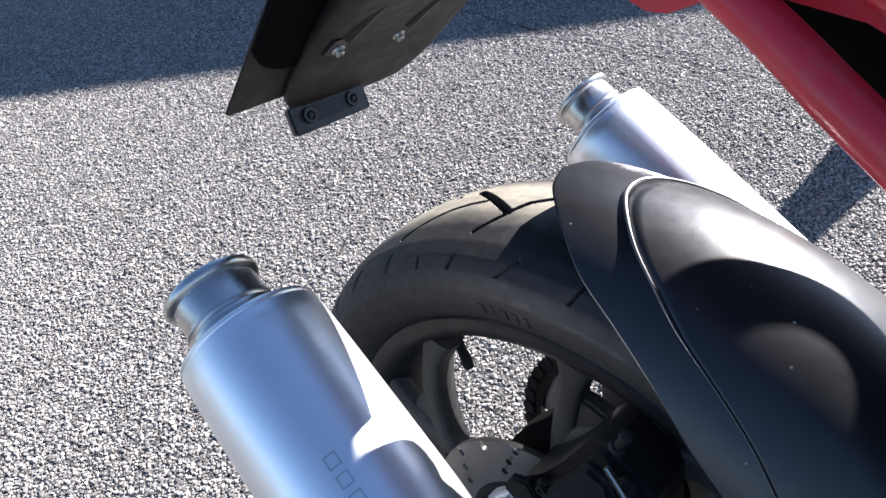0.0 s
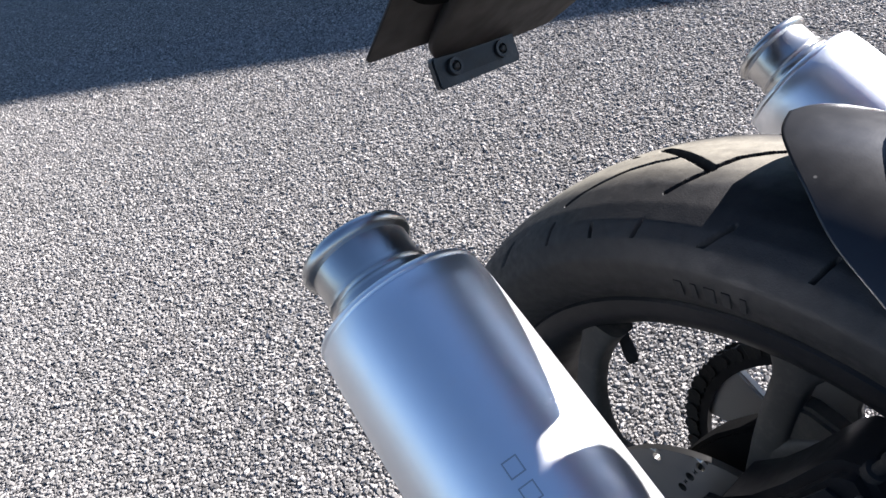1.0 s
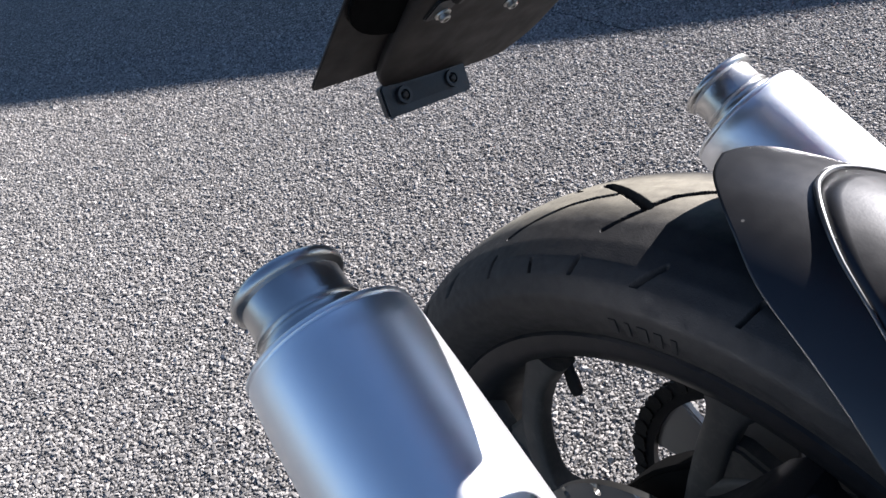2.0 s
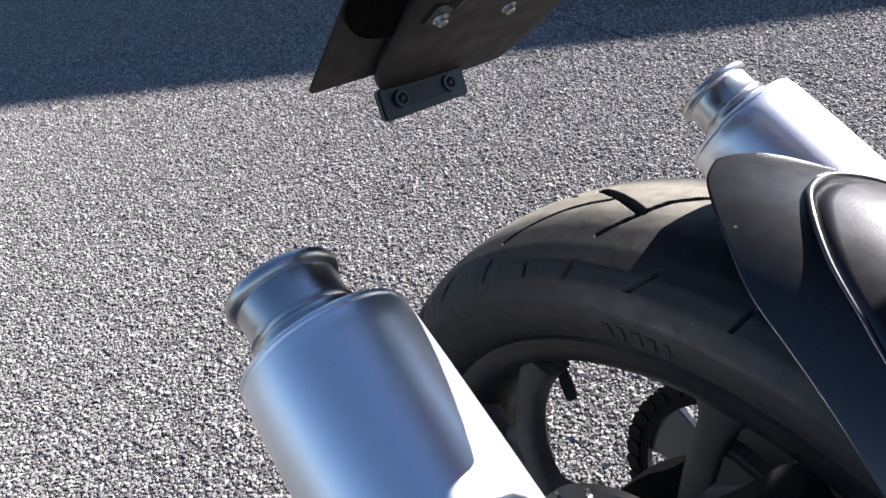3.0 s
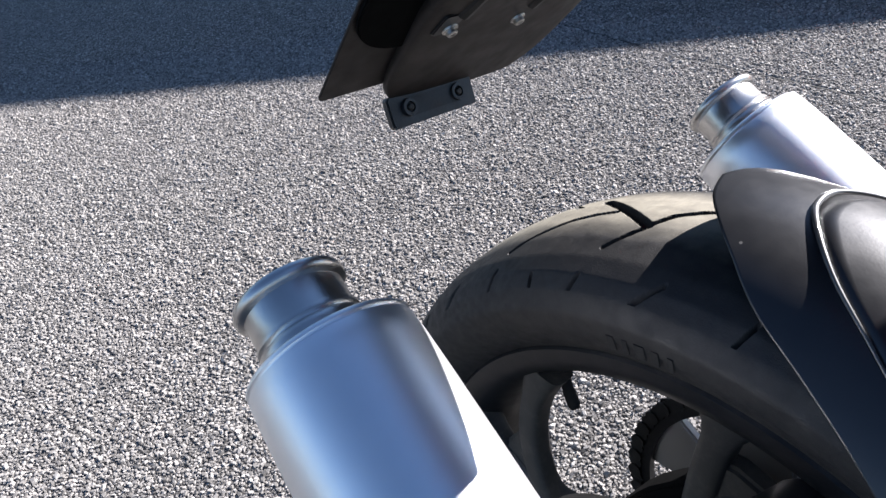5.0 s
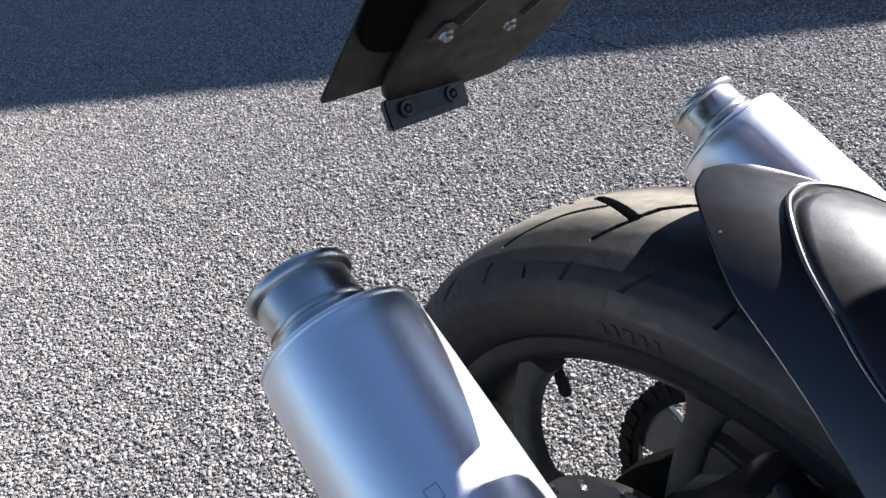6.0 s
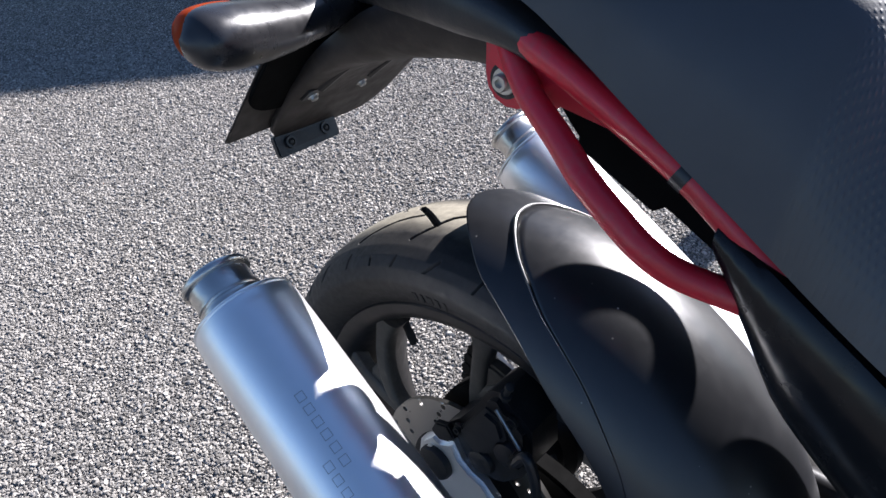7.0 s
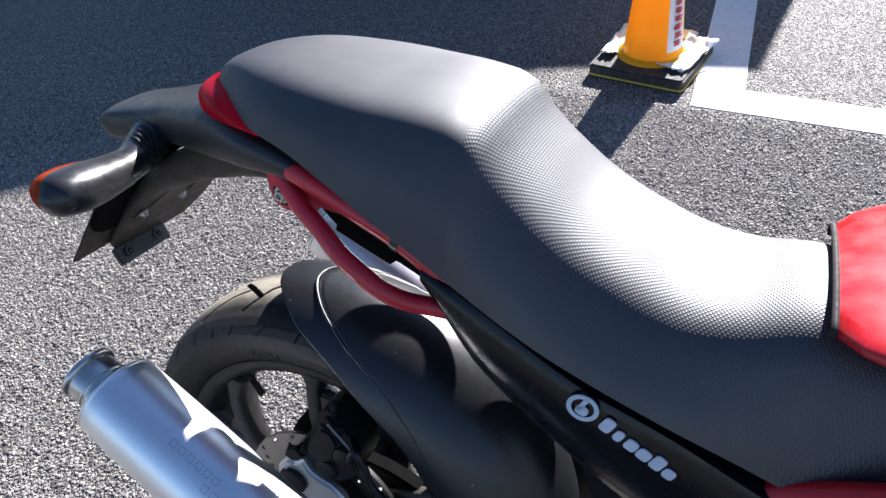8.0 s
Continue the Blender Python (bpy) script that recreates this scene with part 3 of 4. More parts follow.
def spoke_mesh(sweep):
    """One arm of a forked cast spoke: from the hub out to the rim, bending by sweep degrees past the fork."""
    rings = []
    for i in range(19):
        t = i / 18
        r = 0.050 + t * 0.163
        turn = radians(sweep) * curve_at(r, [(0.05, 0.0), (0.125, 0.0), (0.15, 0.24), (0.178, 0.60), (0.207, 1.0), (0.22, 1.12)])
        bend = radians(sweep) * curve_at(r, [(0.05, 0.0), (0.12, 0.3), (0.15, 1.2), (0.21, 1.5)])
        w = (0.0105 if sweep < 0 else 0.0155) + 0.003 * max(0, 0.3 - t) / 0.3 + 0.008 * max(0, (t - 0.86) / 0.14) ** 2
        near = -0.054 + 0.012 * max(0, 0.45 - t)
        far = curve_at(t, [(0.0, 0.030), (0.2, -0.005), (0.4, -0.028), (0.55, -0.034), (0.8, -0.036), (1.0, -0.030)])
        c, d = (near + far) / 2, (far - near) / 2
        at = Vector((r * math.cos(turn), c, r * math.sin(turn)))
        side = Vector((-math.sin(turn + bend), 0, math.cos(turn + bend)))
        ring = []
        for k in range(18):
            a = 2 * math.pi * k / 18
            ca, sa = math.cos(a), math.sin(a)
            ring.append(at + side * (w * math.copysign(abs(ca) ** 0.5, ca)) + Vector((0, d * math.copysign(abs(sa) ** 0.5, sa), 0)))
        rings.append(ring)
    return finish(skin(rings), "spoke", SPOKE_GREY, 50)


straight_arm, swept_arm = spoke_mesh(-2.5), spoke_mesh(-33.0)
for k in range(5):
    for data in (straight_arm, swept_arm):
        sp = new("spoke", data)
        sp.parent = rear_wheel
        sp.matrix_basis = pose(0, 0, 0, 0, -(95.3 + 72 * k), 0)

def web_mesh():
    out = [(0.118, 0.004), (0.180, 0.006), (0.182, -0.020), (0.169, -0.060), (0.149, -0.020)]
    return finish(slab(out, 0.016, 0.003, m=Matrix.Rotation(radians(90), 4, "X")), "spoke_web", SPOKE_GREY)


web = web_mesh()
for k in range(5):
    wb = new("spoke_web", web)
    wb.parent = rear_wheel
    wb.matrix_basis = pose(0, 0, 0, 0, -(95.3 + 72 * k), 0) @ Matrix.Translation((0, -0.050, 0))

def lobe_mesh():
    out = [(0.150, 3.0), (0.138, 9.0), (0.126, 16.5), (0.116, 23.0), (0.107, 30.0), (0.098, 40.0), (0.070, 44.0), (0.045, 20.0), (0.045, 0.0), (0.10, -3.0)]
    flat = [(r * math.cos(radians(a)), r * math.sin(radians(a))) for r, a in out]
    # shade is put into the lobes' colour: near-black, so no sun glints on them
    return finish(slab(flat, 0.022, 0.003, m=Matrix.Rotation(radians(90), 4, "X")), "hub_lobe", FLAP_SHADE_BLACK)


lobe = lobe_mesh()
for k in range(5):
    lb = new("hub_lobe", lobe)
    lb.parent = rear_wheel
    lb.matrix_basis = pose(0, 0, 0, 0, -(95.3 + 72 * k), 0) @ Matrix.Translation((0, -0.048, 0))

# tyre valve inside the rim
valve_m = Matrix.Rotation(-radians(140.3), 4, "Y") @ Matrix.Translation((0.199, -0.012, 0)) @ Matrix.Rotation(radians(19), 4, "Y") @ Matrix.Rotation(radians(180), 4, "Z")
part("valve_stem", lathe([(-0.004, 0.0), (-0.004, 0.0085), (0.002, 0.008), (0.004, 0.0050), (0.016, 0.0046), (0.018, 0.0052), (0.030, 0.0052), (0.033, 0.004), (0.033, 0.0)], 16), RUBBER, rear_wheel, "black rubber tyre valve with cap", m=valve_m)


def disc_mesh():
    """Brake disc with slanting rows of round drilled holes."""
    radii = [0.078, 0.0875, 0.0985, 0.1095, 0.1225]
    seg, th, hole = 60, 0.0055, 0.0033
    bm = bmesh.new()
    pt = lambda r, a, y: bm.verts.new((r * math.cos(a), y, r * math.sin(a)))
    for k in range(seg):
        a0, a1 = (2 * math.pi * (k + d) / seg for d in (0, 1))
        for j, (r0, r1) in enumerate(zip(radii, radii[1:])):
            drilled = j > 0 and (k + j) % 3 == 0 and k % 12 < 10
            rims = []
            for y in (-th / 2, th / 2):
                if not drilled:
                    mid = (a0 + a1) / 2
                    bm.faces.new([pt(r0, a0, y), pt(r0, mid, y), pt(r0, a1, y), pt(r1, a1, y), pt(r1, mid, y), pt(r1, a0, y)])
                    continue
                rc, ac = (r0 + r1) / 2, (a0 + a1) / 2
                rim, edge = [], []
                for i in range(12):
                    c, d = math.cos(math.pi * i / 6), math.sin(math.pi * i / 6)
                    far = 1 / max(abs(c), abs(d))
                    rim.append(pt(rc + hole * c, ac + hole * d / rc, y))
                    edge.append(pt(rc + (r1 - r0) / 2 * c * far, ac + (a1 - a0) / 2 * d * far, y))
                for i in range(12):
                    j2 = (i + 1) % 12
                    bm.faces.new([rim[i], rim[j2], edge[j2], edge[i]])
                rims.append(rim)
            if rims:
                for i in range(12):
                    j2 = (i + 1) % 12
                    bm.faces.new([rims[0][i], rims[0][j2], rims[1][j2], rims[1][i]])
        for r in (radii[0], radii[-1]):
            mid = (a0 + a1) / 2
            for b0, b1 in ((a0, mid), (mid, a1)):
                bm.faces.new([pt(r, b0, -th / 2), pt(r, b1, -th / 2), pt(r, b1, th / 2), pt(r, b0, th / 2)])
    bmesh.ops.remove_doubles(bm, verts=bm.verts, dist=1e-6)
    return bm


disc = part("brake_disc", disc_mesh(), DISC_STEEL, rear_wheel, "drilled steel rear brake disc", m=Matrix.Translation((0, -0.066, 0)))
part("disc_carrier", wheel_lathe([(0.030, -0.063), (0.080, -0.063), (0.082, -0.066), (0.082, -0.069), (0.030, -0.069)], 60), WHEEL_BLACK, rear_wheel, "black disc carrier")


def sprocket_mesh():
    teeth = 45
    out = []
    for k in range(teeth):
        for f, r in ((0.0, 0.119), (0.28, 0.1195), (0.42, 0.1268), (0.58, 0.1268), (0.72, 0.1195)):
            a = 2 * math.pi * (k + f) / teeth
            out.append((r * math.cos(a), r * math.sin(a)))
    n = len(out)
    inner = [(0.107 * math.cos(2 * math.pi * k / n), 0.107 * math.sin(2 * math.pi * k / n)) for k in range(n)]
    rings = [[(q[0], y, q[1]) for q in loop] for loop, y in ((out, 0.0), (out, 0.007), (inner, 0.007), (inner, 0.0), (out, 0.0))]
    bm = skin(rings, caps=False)
    bmesh.ops.remove_doubles(bm, verts=bm.verts, dist=1e-6)
    return bm


def sprocket_arm():
    return finish(slab([(0.03, -0.030), (0.075, -0.026), (0.109, -0.036), (0.109, 0.036), (0.075, 0.026), (0.03, 0.030)], 0.009, 0.002, m=Matrix.Rotation(radians(90), 4, "X")), "carrier_arm", ALLOY)


sprocket = part("sprocket", sprocket_mesh(), WHEEL_BLACK, rear_wheel, "toothed dark chain sprocket", m=Matrix.Translation((0, 0.074, 0)))
arm_data = sprocket_arm()
for k in range(6):
    arm_ob = new("carrier_arm", arm_data)
    arm_ob.parent = sprocket
    arm_ob.matrix_basis = pose(0, 0.006, 0, 0, 60 * k + 12, 0)

# chain on the far side: one belt of links
def chain_mesh():
    bm = bmesh.new()
    R = 0.122
    pts = []
    for k in range(46):
        a = radians(80 + 200 * k / 45)
        pts.append(Vector((R * math.cos(a), 0, R * math.sin(a))))
    top = [Vector((0.012 * k + R * math.cos(radians(80)), 0, R * math.sin(radians(80)) - 0.0035 * k * 0.4)) for k in range(40, 0, -1)]
    path = top + pts
    for i, (a, b) in enumerate(zip(path[::1], path[1::1])):
        d = b - a
        m = Matrix.Translation((a + b) / 2) @ Matrix.Rotation(-math.atan2(d.z, d.x), 4, "Y") @ Matrix.Rotation(radians(90), 4, "X")
        w = 0.0085 if i % 2 else 0.0065
        for y in (-w, w):
            slab(rounded(d.length * 1.35, 0.014, 0.0065, 2), 0.002, 0, bm, Matrix.Translation((0, y + 0.001, 0)) @ m)
    return bm


part("chain", chain_mesh(), CHAIN_BLACK, bike, "greasy drive chain", m=AXLE @ Matrix.Translation((0, 0.078, 0)))


# rear hugger mudguard, two overlapping shells
def hugger_point(phi, a, grow):
    """A place on the shell: phi round the axle, a round the tyre's section."""
    m = 0.103 + grow + (0.0035 * max(0.0, math.cos(phi - radians(35))) ** 4 + 0.0028 * min(1.0, max(0.0, (math.degrees(phi) - 87) / 12))) * max(0.0, math.cos(a))
    r = 0.229 + m * math.cos(a)
    return Vector((r * math.cos(phi), m * math.sin(a), AXLE_Z + r * math.sin(phi)))


def hugger_shell(rear_edge, front_edge, grow, nu=44, na=81):
    rings = []
    for i in range(nu + 1):
        ring = []
        for j in range(na):
            a = -88 + 176 * j / (na - 1)
            p0, p1 = rear_edge(abs(a)), front_edge(abs(a))
            ring.append(hugger_point(radians(p0 + (p1 - p0) * i / nu), radians(a), grow))
        rings.append(ring)
    return skin(rings, closed=False)


rear_line = [(0, 101.5), (12, 100.3), (20, 98.5), (30, 95.5), (43, 90.8), (52, 85.0), (60, 79.0), (65, 75.0), (72, 68.0), (78, 56.0), (88, 40.0)]
seam_line = [(0, 92.0), (7, 91.6), (17, 89.6), (27, 86.6), (35, 83.0), (44, 78.0), (50, 72.5), (56, 66.0), (62, 60.0), (70, 51.0), (88, 34.0)]
hugger = part("rear_hugger", hugger_shell(lambda a: curve_at(a, rear_line), lambda a: curve_at(a, seam_line) - 6, 0.0), HUGGER_BLACK, bike, "satin black rear mudguard hugging the tyre", 60)
shell(hugger, 0.0009)
front_hug = part("hugger_front_section", hugger_shell(lambda a: curve_at(a, seam_line), lambda a: 12.0, 0.0012), HUGGER_BLACK, hugger, "overlapping front mudguard section", 60)
shell(front_hug, 0.0016)

bead = [hugger_point(radians(curve_at(abs(a), seam_line) + 0.25), radians(a), 0.0016) for a in np.linspace(-66, 66, 60)]
part("seam_bead", tube(bead, lambda t: 0.0020 - 0.0016 * min(1.0, abs(t - 0.5) * 2.4), 12, 1), BEAD_BLACK, hugger, "rolled shiny edge of the front section", 60)


# mufflers: one each side
TAIL_MID = 0.0135      # the tail's middle, from the wheel's
MUF_AT, MUF_WAY = Vector((-0.188, -0.2074, 0.591)), Vector((2.047, -0.173, -1.0)).normalized()
body_prof = [(0.036, 0.0), (0.0362, 0.032), (0.0358, 0.0430), (0.0364, 0.0462), (0.0380, 0.0478), (0.0395, 0.0480), (0.0404, 0.0473), (0.0413, 0.0473), (0.0422, 0.0481), (0.055, 0.0488), (0.08, 0.0493), (0.12, 0.0496), (0.20, 0.0499), (0.30, 0.0501),
             (0.38, 0.0505), (0.41, 0.0490), (0.43, 0.044), (0.46, 0.030), (0.47, 0.024), (0.47, 0.0)]
pipe_prof = [(0.036, 0.0240), (0.0, 0.0262), (-0.0028, 0.0275), (-0.0038, 0.0300), (-0.0028, 0.0322), (0.0, 0.0330), (0.0028, 0.0322), (0.0040, 0.0300), (0.0048, 0.0288), (0.0200, 0.0286), (0.0216, 0.0300), (0.0240, 0.0303),
             (0.0254, 0.0288), (0.0262, 0.0288), (0.0275, 0.0310), (0.0310, 0.0318), (0.0330, 0.0318), (0.038, 0.0335)]


def muffler(side):
    at, way = MUF_AT.copy(), MUF_WAY.copy()
    swell = 1.0
    if side < 0:      # the far one sits a little lower, runs straighter and is somewhat wider
        at, way, swell = Vector((at.x, 0.2225, at.z - 0.007)), Vector((2.047, -0.16, -1.0)).normalized(), 1.06
    m = frame_of(at, way)
    body = part("muffler", lathe([(x, r * swell) for x, r in body_prof], 72), STEEL, bike, "brushed steel upswept muffler", 40, m=m)
    part("outlet_pipe", lathe(pipe_prof, 64), PIPE_STEEL, body, "polished outlet pipe with a rolled lip", 50, m=Matrix.Translation((-0.001, -0.004 * side, 0.002)))
    part("baffle", lathe([(0.020, 0.0), (0.020, 0.0246)], 32), TAIL_BLACK, body, "sooty inner baffle")
    return body


muffler_right = muffler(1)
muffler_left = muffler(-1)


def muffler_marks(body):
    """Embossed maker's mark: a row of thin outlined bars, and a shorter row below it."""
    r = 0.0497
    for row, ang0, count, start in ((0, 111, 6, 0.140), (1, 125, 5, 0.196)):
        for k in range(count):
            bm = bmesh.new()
            along = start + k * 0.0118
            for da, db, w, h in ((0, 0.0034, 0.0078, 0.0006), (0, -0.0034, 0.0078, 0.0006), (-0.0036, 0, 0.0006, 0.0068), (0.0036, 0, 0.0006, 0.0068)):
                ang = radians(ang0) + db / r
                m = Matrix.Translation((along + da, r * math.cos(ang), r * math.sin(ang))) @ Matrix.Rotation(ang - radians(90), 4, "X")
                block((w, h, 0.0006), 0, m, bm)
            part("embossed_bar", bm, PIPE_STEEL, body)


muffler_marks(muffler_right)

# pipes that lead forward to the mufflers
for side in (1, -1):
    end = MUF_AT + MUF_WAY * 0.465
    if side < 0:
        end = Vector((-0.188, -0.2225, 0.584)) + Vector((2.047, 0.16, -1.0)).normalized() * 0.465
    pipe = part("exhaust_pipe", tube([(end.x, end.y * side, end.z), (end.x + 0.08, (end.y + 0.01) * side, end.z - 0.03), (end.x + 0.2, (end.y + 0.08) * side, end.z - 0.06), (end.x + 0.32, (end.y + 0.16) * side, end.z - 0.07)], 0.021), PIPE_STEEL, bike, "steel exhaust pipe")

# swingarm, axle, brake caliper
for side in (-1, 1):
    rings = []
    for t in np.linspace(0, 1, 14):
        x = -0.055 + 0.56 * t
        z = AXLE_Z + 0.015 * t + 0.03 * t * t
        y = side * (0.112 - 0.012 * t)
        h, w = 0.026 + (0.022 if side < 0 else 0.070) * min(1, t * 2.2), 0.011 + 0.006 * min(1, t * 3)
        rings.append([(x, y + w * math.copysign(abs(math.cos(a)) ** 0.5, math.cos(a)), z + h * math.copysign(abs(math.sin(a)) ** 0.5, math.sin(a))) for a in (2 * math.pi * k / 20 for k in range(20))])
    arm = part("swingarm", skin(rings), WHEEL_BLACK, bike, "black cast swingarm leg", 50)
    part("axle_nut", slab([(0.017 * math.cos(radians(60 * k)), 0.017 * math.sin(radians(60 * k))) for k in range(6)], 0.014, 0.0015), SCREW_STEEL, bike, "bright axle nut", m=Matrix.Translation((0, side * (0.123 + (0.013 if side > 0 else 0)), AXLE_Z)) @ Matrix.Rotation(radians(90), 4, "X"))


def side_slab(outline, y, thick, bevel):
    """A plate seen from the side: an outline in x and z, its near face at y."""
    return slab(outline, thick, bevel, m=Matrix.Translation((0, y, 0)) @ Matrix.Rotation(radians(90), 4, "X"))


def out_of_side(x, y, z):
    """A pose whose x axis points out of the near side."""
    return Matrix.Translation((x, y, z)) @ Matrix.Rotation(radians(-90), 4, "Z")


def caliper():
    body = part("brake_caliper", side_slab([(-0.016, 0.437), (0.000, 0.456), (0.014, 0.481), (0.028, 0.512), (0.034, 0.519), (0.045, 0.523), (0.054, 0.513), (0.066, 0.508), (0.079, 0.499), (0.082, 0.481), (0.085, 0.458), (0.076, 0.434), (0.056, 0.408), (0.027, 0.402), (0.004, 0.412)], -0.098, 0.052, 0.006),
                WHEEL_BLACK, bike, "black rear brake caliper")
    bridge = [(0.008, 0.452), (0.020, 0.476), (0.034, 0.504), (0.052, 0.500), (0.060, 0.482), (0.046, 0.452), (0.030, 0.436)]
    part("bridge", side_slab(bridge, -0.105, 0.010, 0.004), TAIL_BLACK, body)
    for x, z in ((0.034, 0.428), (0.062, 0.462)):
        part("piston_cap", lathe([(0, 0), (0.004, 0.0), (0.005, 0.011), (0.004, 0.0135), (0.0, 0.0150), (-0.004, 0.0150)], 28), TAIL_BLACK, body, m=out_of_side(x, -0.099, z))
    for x, z in ((0.0037, 0.449), (0.0610, 0.502)):
        part("caliper_bolt", lathe([(-0.002, 0.0), (-0.002, 0.0062), (0.001, 0.0062), (0.001, 0.0045), (0.005, 0.0042), (0.005, 0.0024), (0.002, 0.0022), (0.002, 0.0)], 16), CHAIN_BLACK, body, m=out_of_side(x, -0.098, z))
    part("pad_pin", tube([(0.048, -0.104, 0.515), (0.078, -0.106, 0.488)], 0.0020, 10, 1), DISC_STEEL, body, "steel pad retaining pin")
    part("bleed_nipple", lathe([(0.0, 0.0055), (0.006, 0.0055), (0.006, 0.003), (0.016, 0.003), (0.018, 0.0042), (0.022, 0.0042), (0.024, 0.0)], 14), RUBBER, body, "capped bleed nipple", m=frame_of((0.047, -0.090, 0.519), (0.3, -0.2, 1.0), (0, 1, 0)))
    part("banjo", lathe([(0.0, 0.0), (0.0, 0.009), (0.007, 0.009), (0.007, 0.006), (0.012, 0.006), (0.012, 0.0)], 6), CHAIN_BLACK, body, "banjo bolt of the brake hose", m=out_of_side(0.076, -0.100, 0.470))
    for k in range(6):
        bar = block((0.0034, 0.0006, 0.0050), 0, Matrix.Translation((0.0035 + 0.0052 * k, -0.0985, 0.4185 - 0.0036 * k)) @ Matrix.Rotation(radians(35), 4, "Y"))
        part("caliper_mark", bar, PRINT_WHITE, body)
    part("mark_ring", lathe([(0.0, 0.0052), (0.0006, 0.0052), (0.0006, 0.0040), (0.0, 0.0040)], 24), PRINT_WHITE, body, "small pale ring mark", m=out_of_side(0.0226, -0.098, 0.4135))
    bracket = part("caliper_bracket", side_slab([(-0.040, 0.404), (-0.0366, 0.411), (-0.0233, 0.428), (-0.0132, 0.425), (0.0026, 0.435), (0.0132, 0.418), (0.0263, 0.4105), (0.042, 0.407), (0.060, 0.392), (0.070, 0.362), (0.058, 0.342), (0.030, 0.346), (0.0, 0.334), (-0.030, 0.352), (-0.042, 0.380)], -0.108, 0.014, 0.004),
                STEEL, bike, "silver grey alloy caliper bracket")
    part("adjuster_boss", lathe([(0.0, 0.0), (0.006, 0.0), (0.007, 0.012), (0.006, 0.0185), (0.003, 0.0200), (-0.004, 0.0200)], 36), WHEEL_BLACK, bracket, "dark round axle adjuster", m=out_of_side(-0.014, -0.109, 0.395))
    part("hanger", side_slab([(-0.026, 0.430), (-0.020, 0.446), (-0.006, 0.452), (0.004, 0.440), (-0.002, 0.430), (-0.014, 0.424)], -0.106, 0.008, 0.002), WHEEL_BLACK, bracket)
    screw(bracket, out_of_side(-0.0216, -0.107, 0.4100), 0.0045)
    screw(bracket, out_of_side(0.052, -0.109, 0.378), 0.0060)
    return body


caliper()
part("brake_hose", tube([(0.076, -0.108, 0.470), (0.088, -0.112, 0.492), (0.098, -0.110, 0.470), (0.108, -0.108, 0.435), (0.16, -0.112, 0.415), (0.26, -0.11, 0.40), (0.40, -0.10, 0.40)], 0.005, 10), TAIL_BLACK, bike, "black rubber brake hose")

# seat
SEAT_TOP = [(-0.094, 0.886), (-0.084, 0.902), (-0.058, 0.916), (-0.012, 0.9225), (0.055, 0.9195), (0.116, 0.9152), (0.179, 0.9108), (0.218, 0.9005), (0.24, 0.8760), (0.265, 0.8535), (0.305, 0.8235), (0.353, 0.7995), (0.404, 0.7815), (0.45, 0.780), (0.50, 0.790), (0.53, 0.786), (0.61, 0.77)]
SEAT_LOW = [(-0.118, 0.888), (-0.085, 0.886), (-0.05, 0.880), (-0.02, 0.874), (0.0, 0.870), (0.05, 0.861), (0.10, 0.840), (0.15, 0.813), (0.20, 0.786), (0.25, 0.760), (0.30, 0.737), (0.35, 0.718), (0.40, 0.700), (0.45, 0.680), (0.53, 0.648), (0.61, 0.622)]
SEAT_WIDE = [(-0.094, 0.024), (-0.082, 0.043), (-0.05, 0.070), (0.0, 0.100), (0.10, 0.124), (0.20, 0.130), (0.30, 0.138), (0.40, 0.138), (0.48, 0.128), (0.53, 0.124), (0.61, 0.122)]


def seat_mesh():
    rings = []
    for i in range(90):
        x = -0.094 + 0.704 * i / 89
        zt, zb, w = curve_at(x, SEAT_TOP), curve_at(x, SEAT_LOW), curve_at(x, SEAT_WIDE)
        ring = []
        for k in range(45):
            a = -math.pi / 2 + math.pi * k / 44
            s, c = math.sin(a), math.cos(a)
            y = w * math.copysign(abs(s) ** interp(x, [(-0.04, 0.72), (0.06, 0.60), (0.20, 0.62), (0.26, 0.72)]), s) * (1 - 0.30 * c * abs(s) ** 3)
            z = zb + (zt - zb) * abs(c) ** interp(x, [(-0.06, 0.60), (0.02, 0.42), (0.10, 0.36), (0.20, 0.40), (0.24, 0.58), (0.34, 0.82)])
            ring.append((x, y, z))
        # underside
        for k in range(1, 12):
            f = 1 - 2 * k / 12
            ring.append((x, w * 0.97 * f, zb - 0.004 - 0.006 * (1 - f * f)))
        rings.append(ring)
    return skin(rings)


seat = part("seat", seat_mesh(), SEAT_COVER, bike, "black stepped dual seat with a finely dotted cover", 70)

# under-seat tray
def tray_mesh():
    rings = []
    for i in range(24):
        x = -0.06 + 0.58 * i / 23
        zb, w = curve_at(x, SEAT_LOW), curve_at(x, SEAT_WIDE)
        zt = zb - 0.006
        ring = [(x, w * f, zt) for f in np.linspace(-0.70, 0.70, 9)] + [(x, w * f, zt - 0.045 - 0.02 * (1 - f * f)) for f in np.linspace(0.55, -0.55, 9)]
        rings.append(ring)
    return skin(rings)


part("seat_tray", tray_mesh(), TAIL_BLACK, bike, "black plastic under-seat tray")

